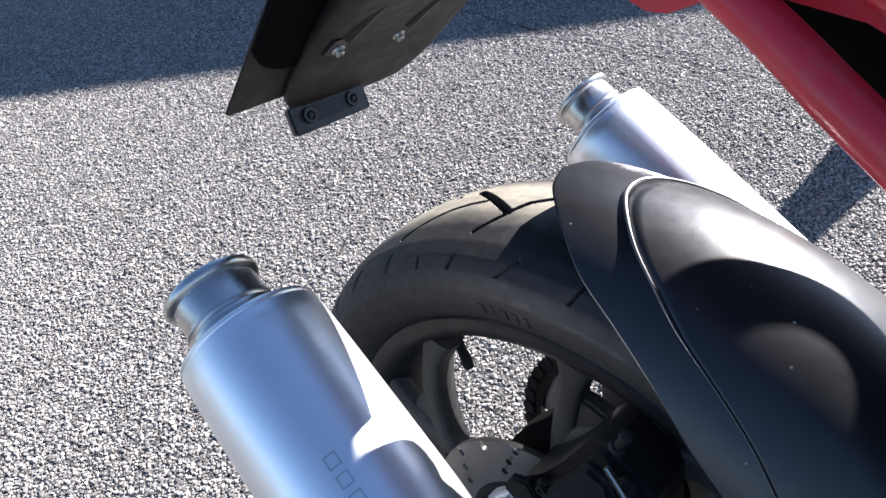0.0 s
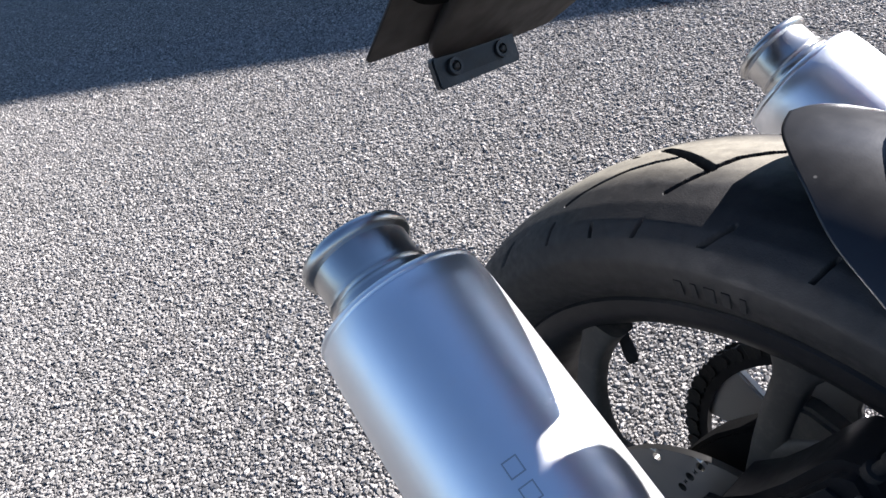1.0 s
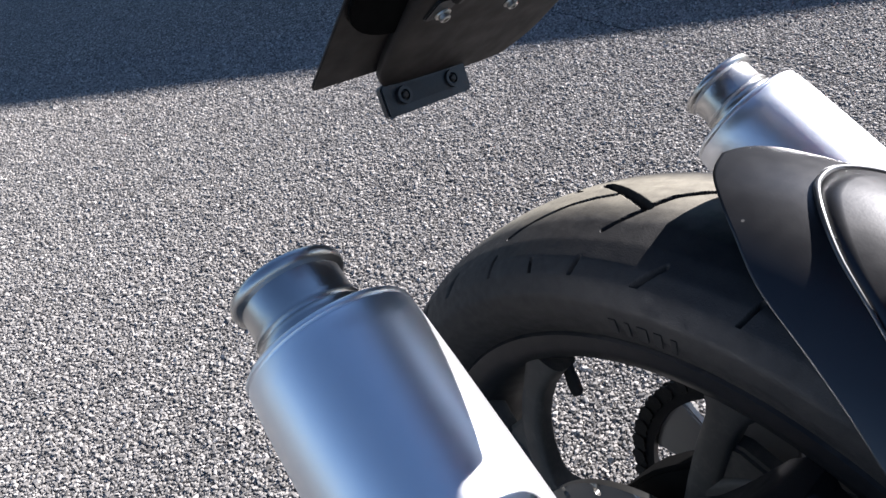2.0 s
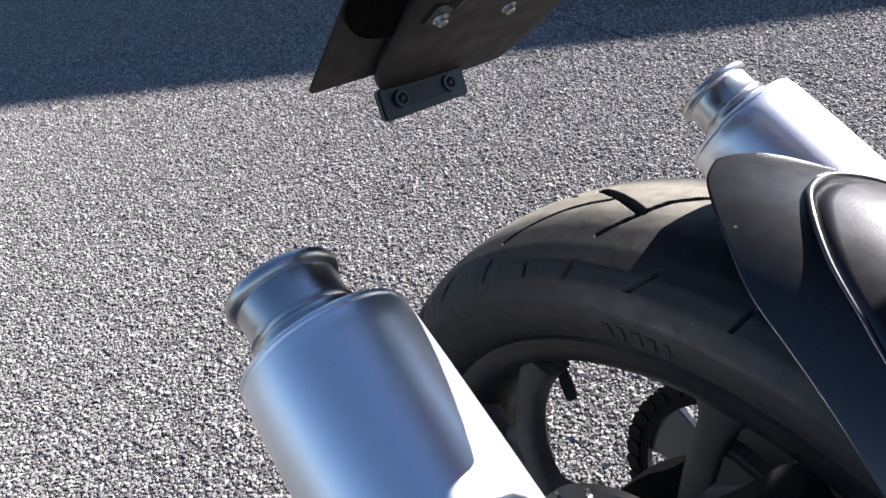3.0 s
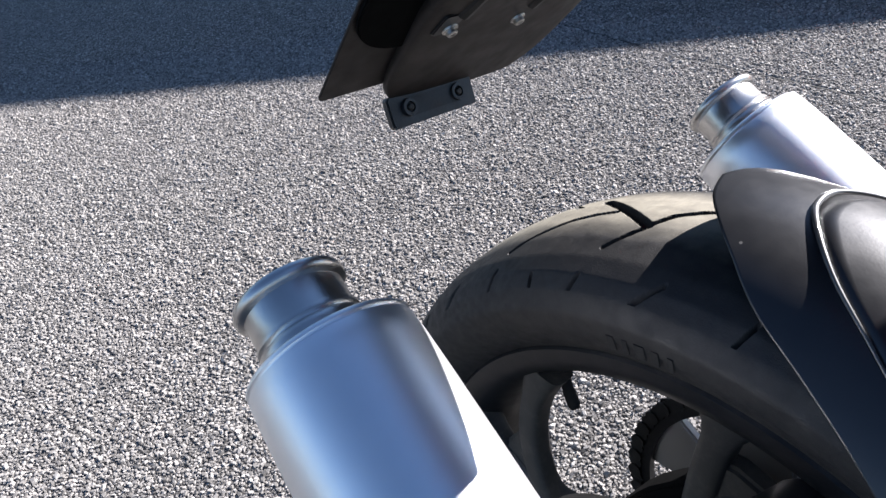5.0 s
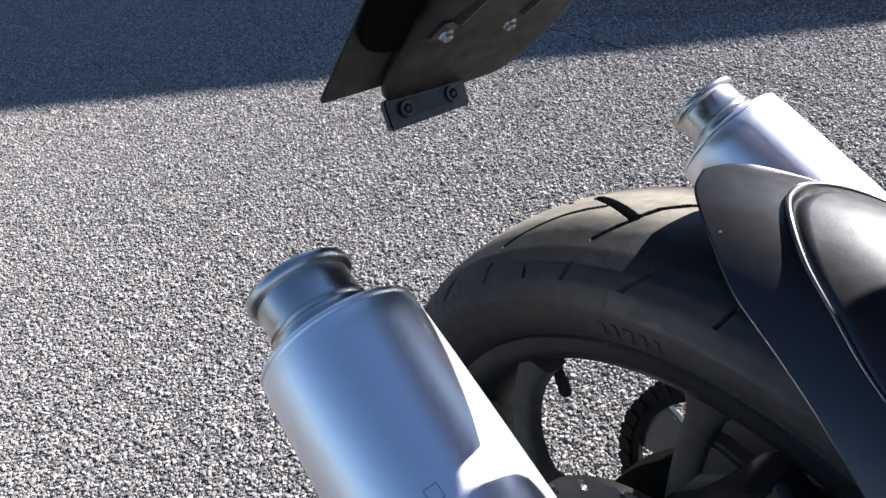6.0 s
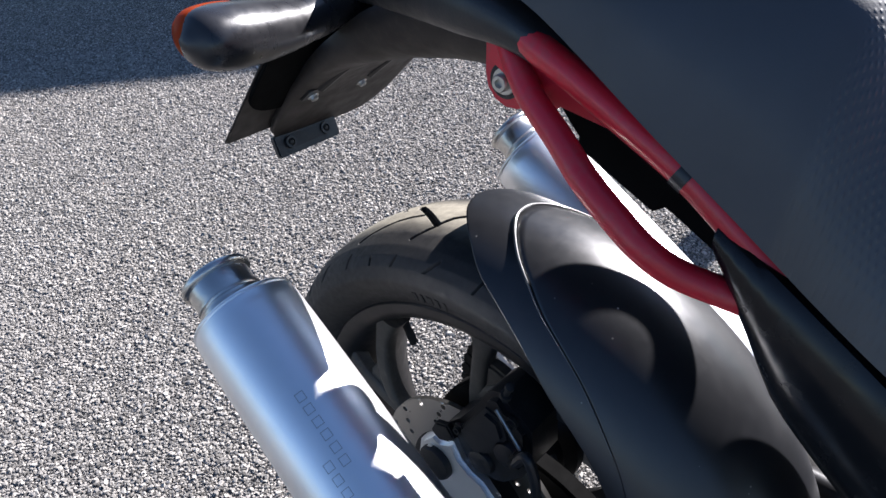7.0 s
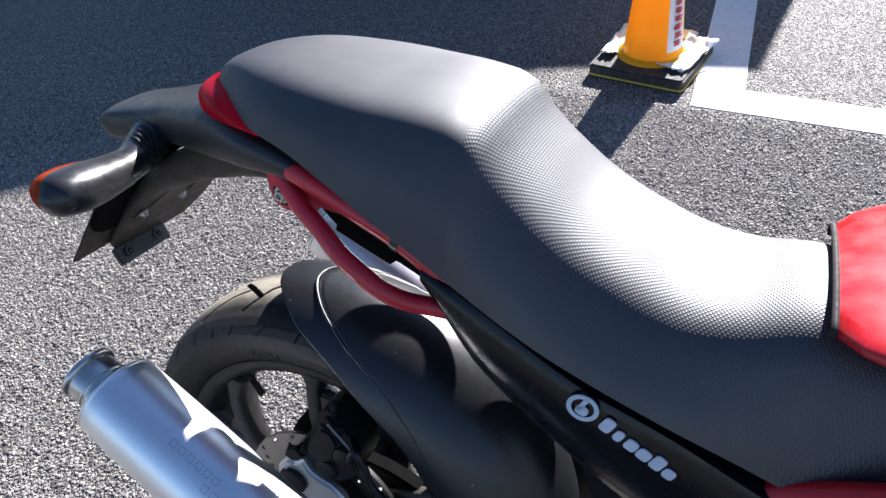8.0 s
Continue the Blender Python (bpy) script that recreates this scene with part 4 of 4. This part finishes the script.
# tail fairing
def tail_mesh():
    stations = [(-0.287, 0.823, 0.797, 0.048), (-0.284, 0.827, 0.790, 0.051), (-0.262, 0.832, 0.787, 0.052), (-0.22, 0.841, 0.790, 0.054), (-0.17, 0.854, 0.797, 0.062), (-0.12, 0.866, 0.805, 0.078),
                (-0.07, 0.874, 0.812, 0.092), (-0.02, 0.868, 0.818, 0.103), (0.03, 0.858, 0.820, 0.107), (0.08, 0.838, 0.806, 0.106)]
    rings = []
    n = 40
    xs = np.linspace(stations[0][0], stations[-1][0], n)
    for x in xs:
        zt, zb, w = (curve_at(x, [(s[0], s[i]) for s in stations]) for i in (1, 2, 3))
        c, h = (zt + zb) / 2, (zt - zb) / 2
        rings.append([(x, w * math.copysign(abs(math.cos(a)) ** interp(x, [(-0.25, 0.85), (-0.08, 0.42)]), math.cos(a)) + interp(x, [(-0.18, 0.014), (-0.02, 0.0)]), c + h * math.copysign(abs(math.sin(a)) ** interp(x, [(-0.26, 0.42), (-0.15, 0.6)]), math.sin(a))) for a in (2 * math.pi * k / 36 for k in range(36))])
    return skin(rings)


tail = part("tail_fairing", tail_mesh(), TAIL_BLACK, bike, "dark grained plastic tail fairing", 50)


def tail_light_mesh():
    rings = []
    for i in range(24):
        t = i / 23
        x = -0.082 + 0.092 * t
        w = curve_at(x, [(-0.094, 0.036), (-0.082, 0.060), (-0.05, 0.086), (-0.02, 0.098), (0.01, 0.103)])
        top, low = curve_at(x, [(-0.094, 0.890), (-0.05, 0.894), (-0.025, 0.888), (0.01, 0.870)]), 0.852 + 0.010 * t
        rings.append([(x - 0.014 * (1 - t), w * math.copysign(abs(math.cos(a)) ** 0.55, math.cos(a)), (top + low) / 2 + (top - low) / 2 * math.copysign(abs(math.sin(a)) ** 0.8, math.sin(a))) for a in (2 * math.pi * k / 32 for k in range(32))])
    return skin(rings)


part("tail_light", tail_light_mesh(), RED_LENS, bike, "glossy red tail light lens under the seat", 60)

# stem and plate holder
STEM_LINE = [(-0.02, 0.832), (-0.09, 0.824), (-0.145, 0.803), (-0.188, 0.774), (-0.230, 0.742), (-0.272, 0.701), (-0.308, 0.659), (-0.343, 0.613)]


def stem_mesh():
    """A curved tongue under the tail, bulging forward, flat behind."""
    line = smooth_path([(x, 0, z) for x, z in STEM_LINE], 5)
    rings = []
    for i, q in enumerate(line):
        t = i / (len(line) - 1)
        d = (line[min(i + 1, len(line) - 1)] - line[max(i - 1, 0)]).normalized()
        fwd = Vector((-d.z, 0, d.x))
        deep = curve_at(t, [(0, 0.058), (0.2, 0.056), (0.36, 0.044), (0.5, 0.028), (0.68, 0.017), (0.88, 0.010), (1.0, 0.005)])
        w = curve_at(t, [(0, 0.072), (0.36, 0.067), (0.5, 0.069), (0.70, 0.094), (0.85, 0.094), (0.95, 0.086), (1.0, 0.068)])
        mid = Vector((0, curve_at(t, [(0, 0.014), (0.36, 0.012), (0.5, 0.016), (0.70, 0.046), (1.0, 0.046)]), 0))
        power = interp(t, [(0.35, 0.7), (0.6, 0.4)])
        ring = []
        for k in range(25):
            a = math.pi * k / 24
            ring.append(q + mid + Vector((0, -w * math.cos(a), 0)) + fwd * (deep * math.sin(a) ** power))
        ring += [q + mid + Vector((0, w * f, 0)) - fwd * 0.004 for f in (0.97, 0.5, 0, -0.5, -0.97)]
        rings.append(ring)
    return skin(rings)


holder = part("plate_holder", stem_mesh(), BRACKET_BLACK, bike, "dusty black plastic plate holder under the tail", 50)
for x, y, z in ((-0.2703, -0.0231, 0.6857), (-0.2751, 0.0495, 0.6794)):
    m = frame_of((x, y, z), (0.67, 0.0, -0.74))
    # darker slab laid on for the shade in the recess by the bolt
    part("pocket_shade", slab(rounded(0.026, 0.020, 0.004), 0.004, 0.001), WHEEL_BLACK, holder, m=m @ Matrix.Translation((0.0012, -0.004, 0.006)) @ Matrix.Rotation(radians(90), 4, "Y"))
    screw(holder, m @ Matrix.Translation((0.0020, 0, 0)), 0.0042)
    # black tube that stands in for the shade running up from the bolt
    part("channel_shade", tube([(x + 0.012, y + 0.002, z + 0.012), (x + 0.042, y + 0.004, z + 0.036), (x + 0.068, y + 0.006, z + 0.054)], lambda t: 0.0060 - 0.003 * t, 10), WHEEL_BLACK, holder)
PLATE_UP, PLATE_OUT = Vector((0.62, 0, 0.785)), Vector((-0.785, 0, 0.62))
plate_m = Matrix((Vector((0, 1, 0)), PLATE_UP, Vector((0, 1, 0)).cross(PLATE_UP))).transposed().to_4x4()
plate_m.translation = Vector((-0.331, 0.0065, 0.6335)) + PLATE_UP * 0.082
plate = part("number_plate", slab(rounded(0.210, 0.164, 0.006), 0.0022, 0.0006), BRACKET_BLACK, bike, "dark back of the number plate", m=plate_m)
plate_face = part("plate_face", slab(rounded(0.202, 0.128, 0.005), 0.0012, 0), PLATE_WHITE, plate, "painted plate face", m=Matrix.Translation((0, -0.014, -0.0024)))
# black sheet in the outline of the shade between plate and holder
plate_shade = [(-0.104, 0.080)] + [(-0.052 - 0.052 * math.cos(radians(a)), 0.016 - 0.046 * math.sin(radians(a))) for a in range(0, 91, 9)] + [(0.104, -0.030), (0.104, 0.080)]
part("plate_shade", slab(plate_shade, 0.004, 0.001), FLAP_SHADE_BLACK, plate, "black sheet for the shade between plate and holder", m=Matrix.Translation((0, 0, 0.0045)))
refl_up = Vector((-0.42, 0, 0.907)).normalized()
refl_m = Matrix((Vector((0, 1, 0)), refl_up, Vector((0, 1, 0)).cross(refl_up))).transposed().to_4x4()
refl_m.translation = Vector((-0.3290, 0.0105, 0.6075))
refl = part("rear_reflector", slab(rounded(0.091, 0.0265, 0.004), 0.008, 0.0015), TAIL_BLACK, bike, "dark rear reflector with two screws on its back", m=refl_m)
part("recess", slab(rounded(0.066, 0.015, 0.007), 0.002, 0.0005), WHEEL_BLACK, refl, m=Matrix.Translation((0, 0.001, 0.0012)))
for y in (-0.026, 0.026):
    part("boss", lathe([(0.0, 0.0075), (0.003, 0.0070), (0.003, 0.0045), (0.0005, 0.0040), (0.0005, 0.0)], 24), TAIL_BLACK, refl, m=Matrix.Translation((y, 0.001, 0.0005)) @ Matrix.Rotation(radians(-90), 4, "Y"))
    part("screw_tip", lathe([(0.0, 0.003), (0.0025, 0.003), (0.0035, 0.002), (0.0035, 0.0)], 16), CHAIN_BLACK, refl, m=Matrix.Translation((y, 0.001, 0.0012)) @ Matrix.Rotation(radians(-90), 4, "Y"))


# indicators
def indicator(side):
    path = [(-0.204, -0.026, 0.806), (-0.198, -0.052, 0.801), (-0.190, -0.078, 0.797), (-0.184, -0.105, 0.797), (-0.178, -0.135, 0.800), (-0.173, -0.165, 0.804), (-0.169, -0.192, 0.808), (-0.167, -0.210, 0.810)]
    rad = [(0.0, 0.030), (0.10, 0.0275), (0.22, 0.0235), (0.36, 0.0215), (0.50, 0.0240), (0.66, 0.0272), (0.80, 0.0272), (0.92, 0.0205), (1.0, 0.004)]
    body = part("indicator", tube([(x, -y * side, z) for x, y, z in path], lambda t: curve_at(t, rad), 24, 6, flat=0.86), POD_BLACK, bike, "satin black indicator pod with an amber lens", 60)
    lens_path = [(x - 0.0060, -y * side, z + 0.0008) for x, y, z in path]
    part("lens", tube(lens_path, lambda t: curve_at(t, rad) * interp(t, [(0, 0.3), (0.40, 0.5), (0.55, 0.84), (0.7, 0.93), (1.0, 0.94)]), 24, 6, flat=0.86), AMBER_LENS, body, "amber lens", 60)
    for k in range(4):
        y = 0.056 + 0.0062 * k
        part("rubber_rib", lathe([(-0.0012, 0.0), (-0.0012, 0.0252 - 0.0009 * k), (0.0012, 0.0252 - 0.0009 * k), (0.0012, 0.0)], 24, squash=0.9), RUBBER, body, m=frame_of((-0.1955 + 0.0015 * k, y * side, 0.8020 - 0.0013 * k), (0.2, 1, -0.2)))
    return body


indicator(-1)
indicator(1)


# red subframe and grab rails
RAIL_LINE = {-1: [(0.010, -0.078, 0.834), (0.024, -0.090, 0.823), (0.050, -0.105, 0.806), (0.084, -0.121, 0.793), (0.112, -0.134, 0.781), (0.136, -0.138, 0.768), (0.155, -0.136, 0.755), (0.172, -0.127, 0.743), (0.195, -0.115, 0.735), (0.225, -0.102, 0.728)],
             1: [(0.008, -0.074, 0.832), (0.020, -0.085, 0.822), (0.044, -0.101, 0.803), (0.078, -0.120, 0.788), (0.108, -0.130, 0.776), (0.134, -0.131, 0.761), (0.158, -0.124, 0.746), (0.185, -0.114, 0.736), (0.225, -0.102, 0.728)]}
for side in (-1, 1):
    over = Matrix.Translation((0, 2 * TAIL_MID if side > 0 else 0.0, 0))
    lift = 0.012 if side > 0 else 0.0
    rail = part("grab_rail", tube([(x, -y * side, z) for x, y, z in RAIL_LINE[side]], 0.0089, 18), RAIL_RED, bike, "glossy red tubular grab rail", m=over)
    top = part("subframe", tube([(x, -y * side, z) for x, y, z in [(0.015, -0.086, 0.840), (0.05, -0.100, 0.834), (0.08, -0.102, 0.8235), (0.12, -0.104, 0.8075), (0.16, -0.106, 0.791), (0.20, -0.108, 0.768), (0.25, -0.106, 0.736)]], lambda t: 0.0100, 14, 6, flat=1.0), RAIL_RED, bike, "red painted rear subframe member", m=over @ Matrix.Translation((0, 0, 0.010 if side > 0 else 0.0)))
    lug = part("subframe_lug", slab([(-0.008, 0.822), (0.002, 0.836), (0.036, 0.838), (0.052, 0.828), (0.056, 0.808), (0.046, 0.794), (0.032, 0.786), (0.022, 0.781), (0.012, 0.780), (0.003, 0.783), (-0.004, 0.790), (-0.007, 0.800)], 0.014, 0.004, m=Matrix.Rotation(radians(90), 4, "X")), RAIL_RED, bike, "red subframe lug", m=over @ Matrix.Translation((0.005, -0.086, 0) if side < 0 else (0.010, 0.072, 0.006)))
    part("washer", lathe([(-0.002, 0.0), (-0.002, 0.0125), (0.0008, 0.0125), (0.0012, 0.0115), (0.0012, 0.0)], 28), WHEEL_BLACK, lug, m=Matrix.Translation((0.013, 0.0 if side < 0 else 0.014, 0.800)) @ Matrix.Rotation(radians(90 * side), 4, "Z"))
    screw(lug, Matrix.Translation((0.013, -0.002 if side < 0 else 0.016, 0.800)) @ Matrix.Rotation(radians(90 * side), 4, "Z"), 0.0062)
    plate_out = [(0.060, 0.806), (0.066, 0.7975), (0.075, 0.788), (0.0815, 0.7825), (0.0800, 0.7760), (0.110, 0.7632), (0.1383, 0.7517), (0.145, 0.7575), (0.150, 0.7560), (0.176, 0.7440), (0.180, 0.7420), (0.190, 0.752), (0.165, 0.788), (0.11, 0.812)]
    part("side_flap", slab(plate_out, 0.008, 0.001, m=Matrix.Translation((0, side * 0.088 + (0.004 if side > 0 else -0.004), lift)) @ Matrix.Rotation(radians(90), 4, "X")), FLAP_SHADE_BLACK, top, "black flap under the subframe tube")
    gusset = [(0.008, 0.815), (0.030, 0.803), (0.0600, 0.7915), (0.0660, 0.7985), (0.105, 0.7945), (0.150, 0.7775), (0.158, 0.786), (0.105, 0.812), (0.085, 0.822), (0.045, 0.838), (0.012, 0.840)]
    part("gusset", slab(gusset, 0.004, 0.001, m=Matrix.Translation((0, side * 0.094, lift)) @ Matrix.Rotation(radians(90), 4, "X")), RAIL_RED, top, "red gusset plate at the rail's rear end")
    part("clamp_band", tube([(0.1545, side * 0.1058, 0.7935), (0.1620, side * 0.1062, 0.7900)], 0.0108, 16, 1), TAIL_BLACK, top, "black band round the tube")


# side panels with a maker's mark
def side_panel(side):
    rings = []
    top = [(0.185, 0.776), (0.25, 0.750), (0.324, 0.716), (0.42, 0.684), (0.486, 0.656), (0.60, 0.610)]
    low = [(0.185, 0.752), (0.205, 0.730), (0.25, 0.688), (0.324, 0.640), (0.42, 0.585), (0.486, 0.555), (0.60, 0.52)]
    for i in range(40):
        x = 0.185 + 0.415 * i / 39
        zt, zb = curve_at(x, top), curve_at(x, low) - (0.020 * min(1.0, (x - 0.185) / 0.05) if side < 0 else 0.0)
        y0 = interp(x, [(0.185, 0.116), (0.25, 0.128), (0.35, 0.138), (0.6, 0.138)])
        ring = []
        for f, o in ((1.0, -0.010), (0.99, -0.002), (0.90, 0.002), (0.7, 0.004), (0.45, 0.003), (0.2, -0.004), (0.03, -0.014), (0.0, -0.022)):
            ring.append((x, side * (y0 + o), zb + (zt - zb) * f))
        ring += [(x, side * (y0 - 0.045), zb + (zt - zb) * f) for f in (0.05, 0.5, 0.95)]
        rings.append(ring)
    return part("side_panel", skin(rings), GLOSS_BLACK, bike, "dark glossy plastic side panel", 45, m=Matrix.Translation((0, 2 * TAIL_MID if side > 0 else 0.0, 0)))


panel_right = side_panel(-1)
panel_left = side_panel(1)


def panel_mark(panel):
    """A ring and a row of bars, pale on the dark panel."""
    m = Matrix.Translation((0.3456, -0.1425, 0.6955)) @ Matrix.Rotation(radians(28.6), 4, "Y") @ Matrix.Rotation(radians(90), 4, "X")
    bm = bmesh.new()
    n = 40
    vs = [[bm.verts.new((r * math.cos(2 * math.pi * k / n), r * math.sin(2 * math.pi * k / n), z)) for k in range(n)] for r, z in ((0.0138, 0.0), (0.0138, 0.0008), (0.0098, 0.0008), (0.0098, 0.0))]
    for a, b in zip(vs, vs[1:]):
        for k in range(n):
            bm.faces.new((a[k], a[(k + 1) % n], b[(k + 1) % n], b[k]))
    block((0.004, 0.015, 0.0016), 0, Matrix.Translation((-0.002, 0.003, 0.0)), bm)
    slab(rounded(0.011, 0.010, 0.004, 3), 0.0016, 0, bm, Matrix.Translation((0.001, -0.003, 0.0008)))
    bm.transform(m)
    part("mark_ring", bm, PRINT_WHITE, panel, "pale printed ring mark")
    for k, (w, h) in enumerate([(0.0100, 0.016), (0.0075, 0.012), (0.0105, 0.012), (0.0115, 0.012), (0.0105, 0.016), (0.0100, 0.011)]):
        bar = slab(rounded(w, h, 0.003, 3), 0.0014, 0, None, m @ Matrix.Translation((0.0245 + 0.0126 * k, -0.001 + (h - 0.012) / 2, 0.0008)))
        part("mark_bar", bar, PRINT_WHITE, panel)


panel_mark(panel_right)


# tank
def tank_section(x):
    return (curve_at(x, [(0.508, 0.797), (0.53, 0.806), (0.56, 0.819), (0.60, 0.840), (0.72, 0.905), (0.85, 0.930), (0.96, 0.88)]),
            curve_at(x, [(0.508, 0.776), (0.53, 0.780), (0.56, 0.776), (0.7, 0.745), (0.96, 0.73)]),
            curve_at(x, [(0.510, 0.088), (0.53, 0.116), (0.60, 0.150), (0.75, 0.180), (0.88, 0.17), (0.96, 0.10)]))


def tank_ring(x, zt, zb, w, a):
    return (x, w * math.copysign(abs(math.cos(a)), math.cos(a)), (zt + zb) / 2 + (zt - zb) / 2 * math.copysign(abs(math.sin(a)) ** 0.9, math.sin(a)))


def tank_mesh():
    rings = []
    for i in range(28):
        t = i / 27
        x = 0.510 + 0.450 * t
        zt, zb, w = tank_section(x)
        rings.append([tank_ring(x, zt, zb, w, 2 * math.pi * k / 40) for k in range(40)])
    return skin(rings)


part("fuel_tank", tank_mesh(), RED_PAINT, bike, "glossy red fuel tank in front of the seat", 60)
tank_rim = [tank_ring(0.509, *tank_section(0.510), 2 * math.pi * k / 32) for k in range(-2, 19)]
part("tank_seal", tube(tank_rim, 0.0028, 10, 2), RUBBER, bike, "dark rubber seal between tank and seat")

# red frame tubes, dark engine mass beneath
for side in (-1, 1):
    part("frame_tube", tube([(0.50, side * 0.120, 0.642), (0.56, side * 0.128, 0.675), (0.66, side * 0.13, 0.72), (0.80, side * 0.11, 0.78)], 0.014, 16), RED_PAINT, bike, "red steel frame tube")
    part("frame_tube", tube([(0.50, side * 0.120, 0.642), (0.56, side * 0.124, 0.60), (0.66, side * 0.12, 0.52)], 0.014, 16), RED_PAINT, bike, "red steel frame tube")
part("engine_block", slab([(0.36, 0.33), (0.50, 0.28), (0.86, 0.30), (0.92, 0.45), (0.84, 0.66), (0.56, 0.68), (0.40, 0.56)], 0.20, 0.02, m=Matrix.Translation((0, 0.10, 0)) @ Matrix.Rotation(radians(90), 4, "X") @ Matrix.Translation((0, 0, 0.0))), WHEEL_BLACK, bike, "dark engine behind the side panel")
part("airbox", slab([(0.20, 0.735), (0.30, 0.56), (0.46, 0.54), (0.52, 0.64), (0.46, 0.67), (0.30, 0.72)], 0.09, 0.012, m=Matrix.Translation((0, 0.03, 0)) @ Matrix.Rotation(radians(90), 4, "X")), TAIL_BLACK, bike, "black airbox under the seat")
part("rear_frame_plate", slab([(0.215, 0.66), (0.50, 0.66), (0.50, 0.30), (0.365, 0.30), (0.359, 0.40), (0.330, 0.482), (0.284, 0.552), (0.235, 0.605)], 0.05, 0.008, m=Matrix.Translation((0, -0.02, 0)) @ Matrix.Rotation(radians(90), 4, "X")), WHEEL_BLACK, bike, "black frame plate behind the side panel")
part("side_stand", tube([(0.46, 0.13, 0.30), (0.42, 0.24, 0.17), (0.40, 0.30, 0.012)], 0.010, 12), WHEEL_BLACK, bike, "black side stand")


# ---- traffic cone ----
def traffic_cone():
    base = Vector((0.040, 1.965, 0.0))
    cone = new("traffic_cone")
    cone.matrix_basis = Matrix.Translation(base) @ Matrix.Rotation(radians(-9), 4, "Z")
    tagged(cone, "orange plastic traffic cone on a black rubber base", "traffic cone")
    part("base", slab(rounded(0.340, 0.340, 0.02), 0.045, 0.006), CONE_BASE, cone, "dirty black rubber base", m=Matrix.Translation((0, 0, 0.045)))
    part("edge_stripe", slab(rounded(0.344, 0.344, 0.021), 0.006, 0), CONE_YELLOW, cone, "yellow line round the base", m=Matrix.Translation((0, 0, 0.012)))
    up = Matrix.Rotation(radians(-90), 4, "Y")
    prof = [(0.045, 0.124), (0.052, 0.120), (0.060, 0.106), (0.075, 0.101), (0.70, 0.036), (0.71, 0.031), (0.71, 0.026), (0.70, 0.030), (0.075, 0.097), (0.058, 0.099)]
    part("cone_body", lathe(prof, 64), CONE_ORANGE, cone, "sunlit translucent orange cone", m=up)
    # sticker on the side towards the lane
    rings = []
    for i in range(13):
        z = 0.085 + 0.36 * i / 12
        r = 0.101 - (z - 0.075) * 0.104 + 0.0012
        rings.append([(r * math.cos(a), r * math.sin(a), z) for a in (radians(-44 + 48 * j / 12) for j in range(13))])
    stick = part("sticker", skin(rings, closed=False), STICKER_WHITE, cone, "white sticker with red print")
    bars = bmesh.new()
    rnd = random.Random(4)
    for k in range(11):
        z = 0.105 + 0.028 * k
        r = 0.101 - (z - 0.075) * 0.104 + 0.0022
        for j in range(3):
            a = radians(-20 + rnd.uniform(-2, 2))
            block((0.0012, rnd.uniform(0.026, 0.040), 0.0045), 0, Matrix.Rotation(a, 4, "Z") @ Matrix.Translation((r, 0, z + 0.007 * j)), bars)
        block((0.0012, 0.004, 0.020), 0, Matrix.Rotation(radians(-20), 4, "Z") @ Matrix.Translation((r, 0, z + 0.006)), bars)
    part("sticker_print", bars, STICKER_RED, stick, "red print as plain bars")
    # torn white sheet lying on the base
    for ox, oy, sx, sy, rot in ((-0.138, 0.03, 0.055, 0.25, 2), (0.118, 0.01, 0.10, 0.25, -6), (0.02, 0.138, 0.18, 0.055, 4)):
        bm = bmesh.new()
        n = 14
        rnd = random.Random(int(ox * 1000))
        g = [[None] * (n + 1) for _ in range(n + 1)]
        for i in range(n + 1):
            for j in range(n + 1):
                u, v = i / n - 0.5, j / n - 0.5
                edge = 1 + 0.25 * noise.noise((u * 6 + ox * 40, v * 6, 3))
                g[i][j] = bm.verts.new((u * sx * edge, v * sy * edge, 0.010 + 0.014 * noise.noise((u * 4 + ox * 30, v * 5, 0.3)) + 0.05 * max(0, abs(v) - 0.3) * (1 if v > 0 else 0.3)))
        for i in range(n):
            for j in range(n):
                bm.faces.new((g[i][j], g[i + 1][j], g[i + 1][j + 1], g[i][j + 1]))
        shell(part("torn_sheet", bm, TORN_WHITE, cone, "torn white plastic sheet", m=Matrix.Translation((ox, oy, 0.047)) @ Matrix.Rotation(radians(rot), 4, "Z")), 0.0012)
    return cone


traffic_cone()
